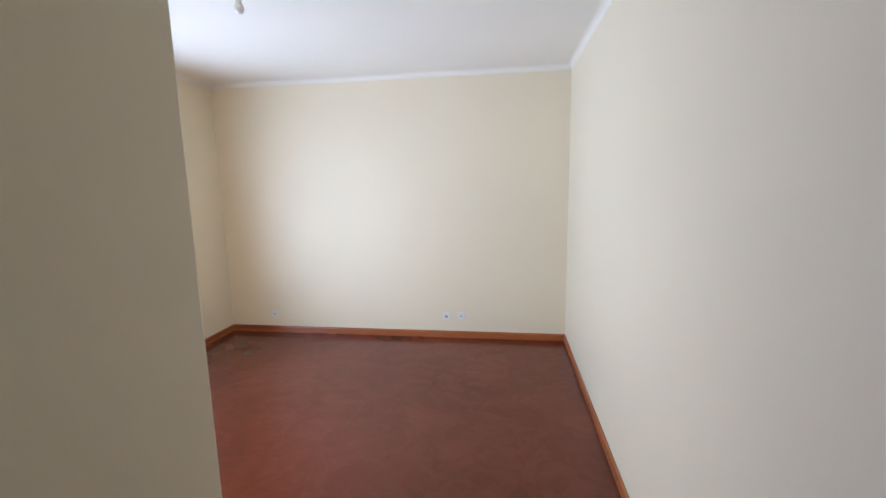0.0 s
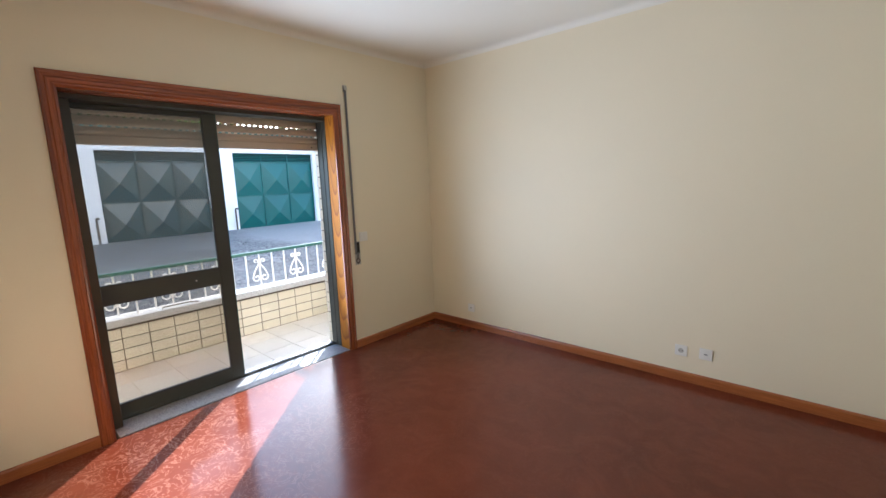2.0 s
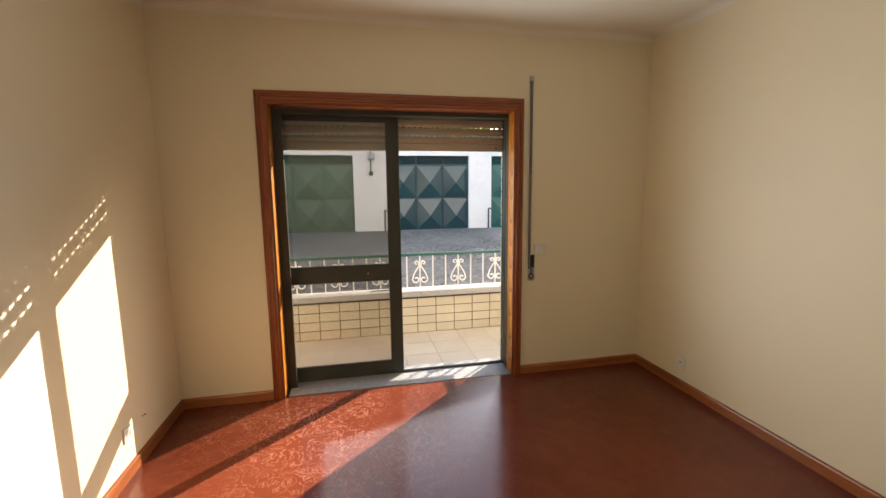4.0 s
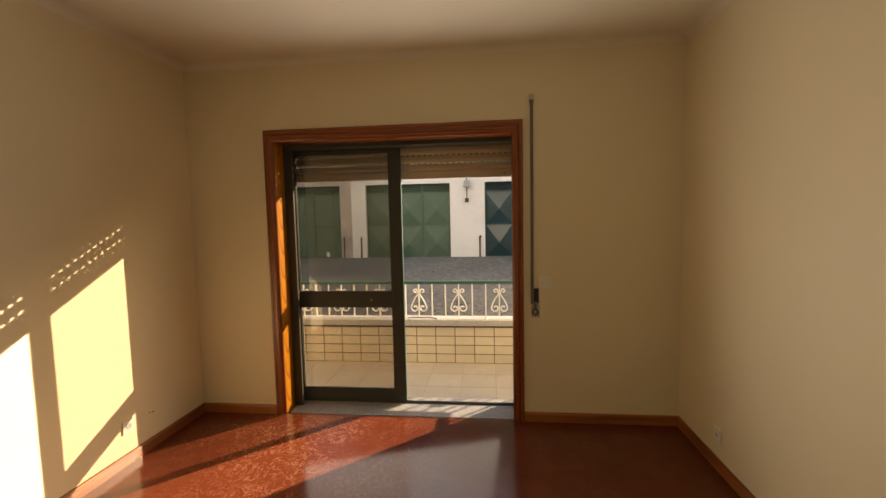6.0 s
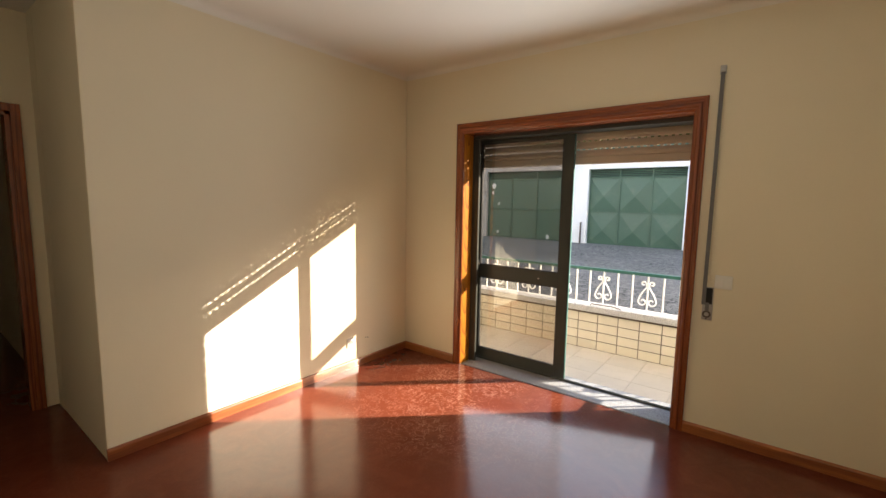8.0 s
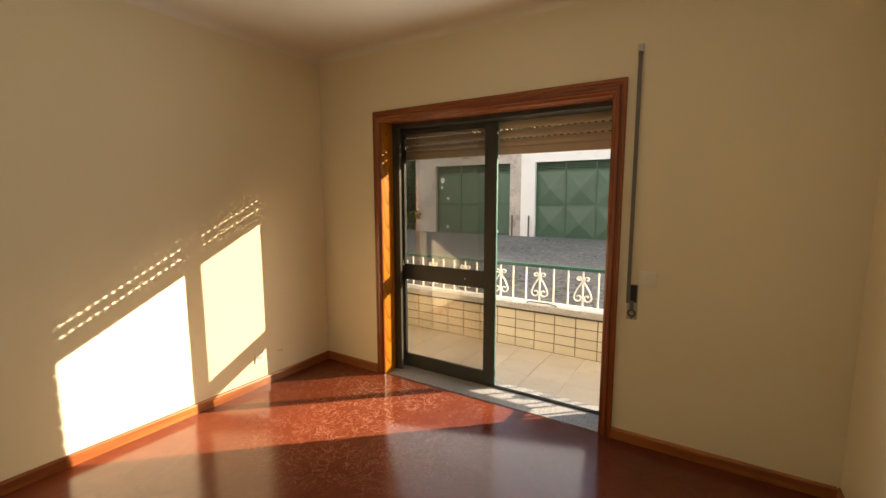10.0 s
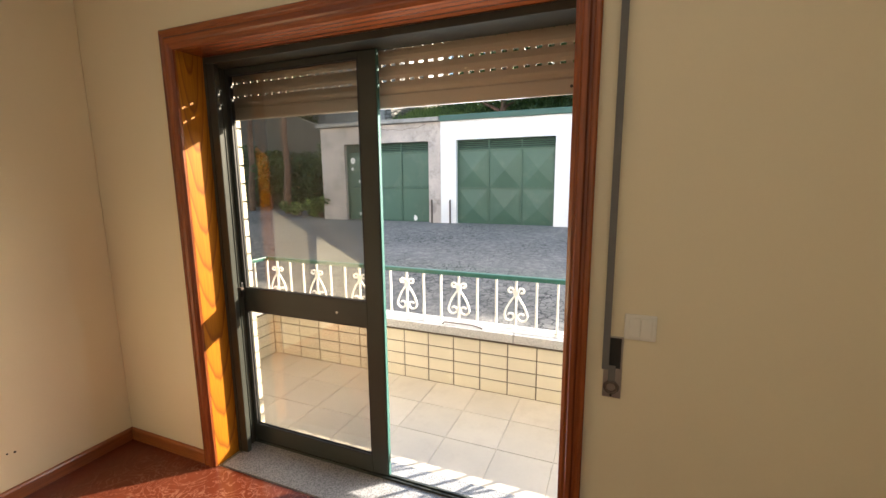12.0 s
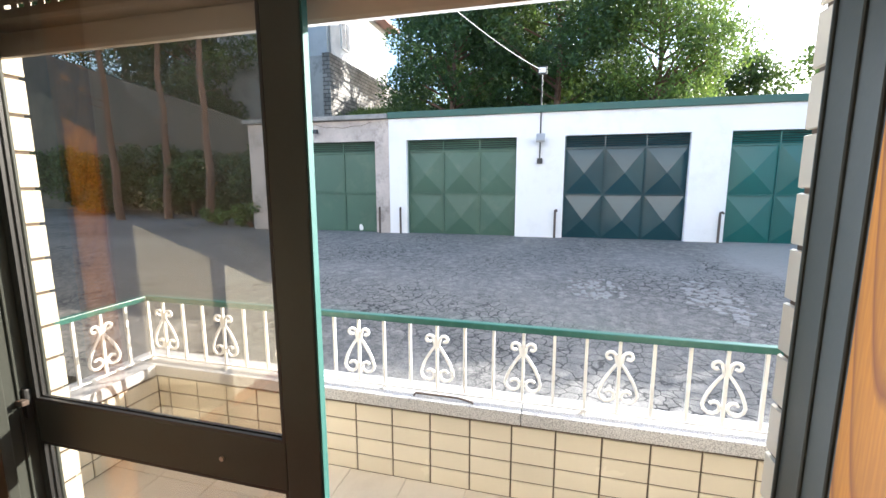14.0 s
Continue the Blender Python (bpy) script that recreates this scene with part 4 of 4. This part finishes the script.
def tree(place, height, spread, seed, label, material=LEAF, leaves=9000, size=0.11, trunk_r=0.16, low=0.14):
    r = random.Random(seed)
    t = thing("tree", label, "tree", place)
    fork = height * low
    bm = rod((0, 0, -0.3), (0.1, 0, fork), trunk_r * 1.2, trunk_r * 0.8)
    rod((0.1, 0, fork), (0, 0.15, height * 0.8), trunk_r * 0.8, trunk_r * 0.2, bm=bm)
    clumps = []
    for k in range(34):
        a, h = k * 2.4 + r.uniform(-0.4, 0.4), r.uniform(low, 1.0) * height
        reach = spread * (0.35 + 0.65 * math.sin(math.pi * min(1, max(0.12, (h / height - low * 0.6) / (1.08 - low * 0.6))))) * r.uniform(0.45, 1.0)
        tip = (reach * math.cos(a), reach * math.sin(a), h)
        rod((0.05, 0.05, max(fork * 0.8, h - 0.5 * reach)), tip, trunk_r * 0.3, 0.015, 6, bm)
        clumps.append((*tip, r.uniform(0.24, 0.46) * spread))
    part("trunk", bm, BARK, t)
    foliage_mesh("crown", clumps, leaves, size, seed, material, t)
    return t


def bush(place, spread, height, seed, label, material=LEAF, leaves=1500, size=0.06):
    r = random.Random(seed)
    t = thing("bush", label, "bush", place)
    clumps = [(r.uniform(-1, 1) * spread * 0.7, r.uniform(-1, 1) * spread * 0.7, r.uniform(0.15, 0.85) * height, r.uniform(0.25, 0.5) * min(spread, height)) for k in range(10)]
    bm = bmesh.new()
    for x, y, z, q in clumps[:6]:
        rod((0, 0, -0.1), (x, y, z), 0.02, 0.006, 6, bm)
    part("stems", bm, BARK, t)
    foliage_mesh("leaves", clumps, leaves, size, seed, material, t)
    return t


for k in range(9):
    bush((-23.0 - 0.6 * (k % 2), -5.0 + 1.9 * k, 2.3), 1.7, 3.2 + 0.7 * (k % 3), 130 + k, "tall dark shrubs at the back of the bank", LEAF, 5000, 0.09)
DENSE = "broad dark green tree with dense leaves behind the garages"
tree((-18.2, -0.6, 2.35), 6.6, 2.7, 11, DENSE, leaves=42000, size=0.062)
tree((-18.4, 3.0, 2.35), 7.2, 2.9, 12, DENSE, leaves=48000, size=0.062)
tree((-18.0, 6.0, 2.35), 5.6, 2.4, 13, "tree behind the garages with sunlit yellowish green painted into its leaves", LEAF_LIT, 38000, 0.058)
tree((-21.5, 1.0, 2.35), 8.5, 3.4, 14, DENSE, leaves=30000, size=0.09)
# added tree whose shadow falls on the house and garden wall
tree((-25.6, -2.6, 2.35), 10.0, 2.8, 21, "tall tree added to dapple the white house with shade", leaves=26000, size=0.09)
tree((-19.2, -16.5, 4.5), 8.0, 3.0, 18, "dark tree above the retaining wall", leaves=24000, size=0.08)
tree((-18.6, -11.8, 3.0), 6.2, 2.2, 20, "dark tree above the retaining wall", leaves=22000, size=0.08)
tree((-19.0, -22.0, 4.5), 8.5, 3.2, 19, "dark tree above the retaining wall", leaves=18000, size=0.09)
for k, y in enumerate((-2.6, -0.8, 0.9, 2.4, 3.9, 5.4, 7.0, 8.8)):
    bush((-16.9, y, 2.35), 1.0, 0.9 + 0.25 * (k % 3), 30 + k, "low green shrubs on the bank behind the garage roof", LEAF_LIT if k % 2 else LEAF, 1500)
for k, y in enumerate((10.5, 12.6, 14.8, 17.2)):
    bush((-17.2, y, 2.35), 1.4, 1.6, 50 + k, "green shrubs on top of the block wall", LEAF_LIT if k % 2 else LEAF, 2200, 0.07)
# hedge added and sized to keep the low sun off the yard
for k in range(10):
    bush((-14.6, 9.7 + 1.25 * k, 2.75), 1.25, 2.05, 110 + k, "tall leafy hedge on top of the block wall, added to shade the yard", LEAF if k % 3 else LEAF_LIT, 4500, 0.07)


def grass(name, count, seed, label):
    """Thin bent blades in tufts over the slope behind the garages."""
    g = np.random.RandomState(seed)
    verts, faces = [], []
    tufts = np.column_stack((g.uniform(-22.3, -17.5, count // 9), g.uniform(-6.2, 8.9, count // 9)))
    for tx, ty in tufts:
        tall = g.uniform(0.12, 0.38)
        for k in range(9):
            x, y = tx + g.normal() * 0.09, ty + g.normal() * 0.09
            z = 3.25 + (-17.4 - x) * 1.75 / 5.1 - 0.03
            a, h = g.uniform(0, 6.28), tall * g.uniform(0.6, 1.2)
            cx, cy, w = math.cos(a), math.sin(a), g.uniform(0.008, 0.018)
            i = len(verts)
            verts += [(x - cy * w, y + cx * w, z), (x + cy * w, y - cx * w, z), (x + cx * h * 0.4, y + cy * h * 0.4, z + h)]
            faces.append((i, i + 1, i + 2))
    me = bpy.data.meshes.new(name)
    me.from_pydata(verts, [], faces)
    me.materials.append(GRASS)
    tagged(new(name, me), label, "grass", kind="stuff")


grass("grass", 36000, 77, "rough yellowish green grass on the slope behind the garages")


def pine(place, height, seed, lean):
    r = random.Random(seed)
    t = thing("pine_tree", "thin bare pine trunk with reddish bark before the retaining wall", "tree", place, "pine trunks")
    pts = [(lean * (k / 8) + r.uniform(-0.04, 0.04), r.uniform(-0.05, 0.05), height * k / 8 - 0.2) for k in range(9)]
    bm = bmesh.new()
    for i, (a, b) in enumerate(zip(pts, pts[1:])):
        rod(a, b, 0.12 - 0.009 * i, 0.12 - 0.009 * (i + 1), 9, bm)
    for k in range(9):
        z, a = r.uniform(0.3, 0.95) * height, r.uniform(0, 6.28)
        rod((lean * z / height, 0, z), (lean * z / height + 0.45 * math.cos(a), 0.45 * math.sin(a), z + 0.1), 0.018, 0.006, 5, bm)
    part("trunk", bm, BARK, t)
    clumps = [(lean + r.uniform(-1, 1), r.uniform(-1, 1), height + r.uniform(-1.2, 0.8), r.uniform(0.5, 0.9)) for k in range(8)]
    foliage_mesh("crown", clumps, 2500, 0.10, seed, LEAF, t)


pine((-12.5, -9.25, 0.45), 6.4, 61, 0.15)
pine((-13.2, -8.2, 0.45), 6.9, 62, -0.1)
pine((-12.5, -6.0, 0.45), 6.6, 63, 0.05)
for k in range(9):
    bush((-14.2 - 0.5 * (k % 3), -4.6 - 1.25 * k, 0.45), 1.3, 2.3 + 0.5 * (k % 2), 70 + k, "dark shrubs growing before the retaining wall", LEAF, 5000, 0.065)
bush((-11.6, -3.95, 0.45), 0.45, 0.7, 90, "weeds at the corner of the old garage", LEAF_LIT, 900, 0.05)
bush((-12.0, -5.1, 0.45), 0.7, 0.4, 91, "weeds at the edge of the yard", LEAF_LIT, 1200, 0.05)


def planter(y, seed):
    p = thing("flower_planter", "white concrete planter box with a flowering plant", "planter", (-12.7, y, 0.47), "planters by the wall")
    part("box", box(-0.16, 0.16, -0.2, 0.2, 0, 0.42, 0.02), WHITE_IRON, p)
    part("rim", box(-0.19, 0.19, -0.23, 0.23, 0.36, 0.44, 0.015), WHITE_IRON, p)
    r = random.Random(seed)
    foliage_mesh("plant", [(r.uniform(-0.1, 0.1), r.uniform(-0.15, 0.15), 0.5 + r.uniform(0, 0.3), 0.17) for k in range(7)], 700, 0.04, seed, LEAF_LIT, p)


planter(9.65, 95)
planter(10.2, 96)
planter(10.75, 97)

# ---- tiles ----
def tile_mesh(name, w, h, d, material):
    """A thin tile in the xz plane facing +y, worn a little at its edge."""
    e = 0.002
    v = [(-w / 2, 0, -h / 2), (w / 2, 0, -h / 2), (w / 2, 0, h / 2), (-w / 2, 0, h / 2),
         (-w / 2 + e, d, -h / 2 + e), (w / 2 - e, d, -h / 2 + e), (w / 2 - e, d, h / 2 - e), (-w / 2 + e, d, h / 2 - e)]
    f = [(4, 5, 6, 7)[::-1], (0, 1, 5, 4)[::-1], (1, 2, 6, 5)[::-1], (2, 3, 7, 6)[::-1], (3, 0, 4, 7)[::-1]]
    me = bpy.data.meshes.new(name)
    me.from_pydata(v, [], f)
    me.materials.append(material)
    return me


def lay(mesh, parent, place, turn, tilt=0.0):
    ob = new("tile", mesh)
    ob.parent = parent
    ob.location, ob.rotation_euler = place, (tilt, 0, turn)


TW, TH = 0.2139, 0.1002
PT = tile_mesh("tile", TW - 0.0068, TH - 0.0068, 0.006, TILE)
CT = tile_mesh("tile", 0.078, TH - 0.0068, 0.006, TILE)
for r in range(4):
    z = 0.311 - ZB - TH * (r + 0.5)
    for k in range(-14, 7):
        y = 3.403 + k * TW + TW / 2 - 2.6
        if PY + 0.06 < y < 4.5 - 2.6 - 0.1:
            lay(PT, parapet, (0.0005, y, z), -math.pi / 2)
    lay(CT, parapet, (0.0005, 0.791 - 2.6, z), -math.pi / 2)
    for k in range(5):
        lay(PT, parapet, (0.115 + k * TW, PY + 0.0005, z), 0)
RT = tile_mesh("tile", 0.10, TH - 0.008, 0.006, TILE)
FT = tile_mesh("tile", TW - 0.0068, TH - 0.0068, 0.006, TILE)
for k in range(22):
    z = -0.005 + TH * (k + 0.5)
    lay(RT, facade, (XOUT + 0.05, RY0 - 0.006, z), 0)
    lay(RT, facade, (XOUT + 0.05, RY1 + 0.006, z), math.pi)
    for c in range(3):
        lay(FT, facade, (XOUT + 0.0115, RY0 - 0.006 - TW * (c + 0.5), z), math.pi / 2)
        lay(FT, facade, (XOUT + 0.0115, RY1 + 0.006 + TW * (c + 0.5), z), math.pi / 2)
slab = bpy.data.objects["balcony_slab"]
BT = tile_mesh("tile", 0.33, 0.33, 0.004, FTILE)
for i in range(4):
    for j in range(12):
        x, y = -4.588 + i * 0.333, 0.913 + j * 0.333
        if x < -3.55 and y < 4.45:
            lay(BT, slab, (x, y, ZB - 0.004), 0, math.pi / 2)
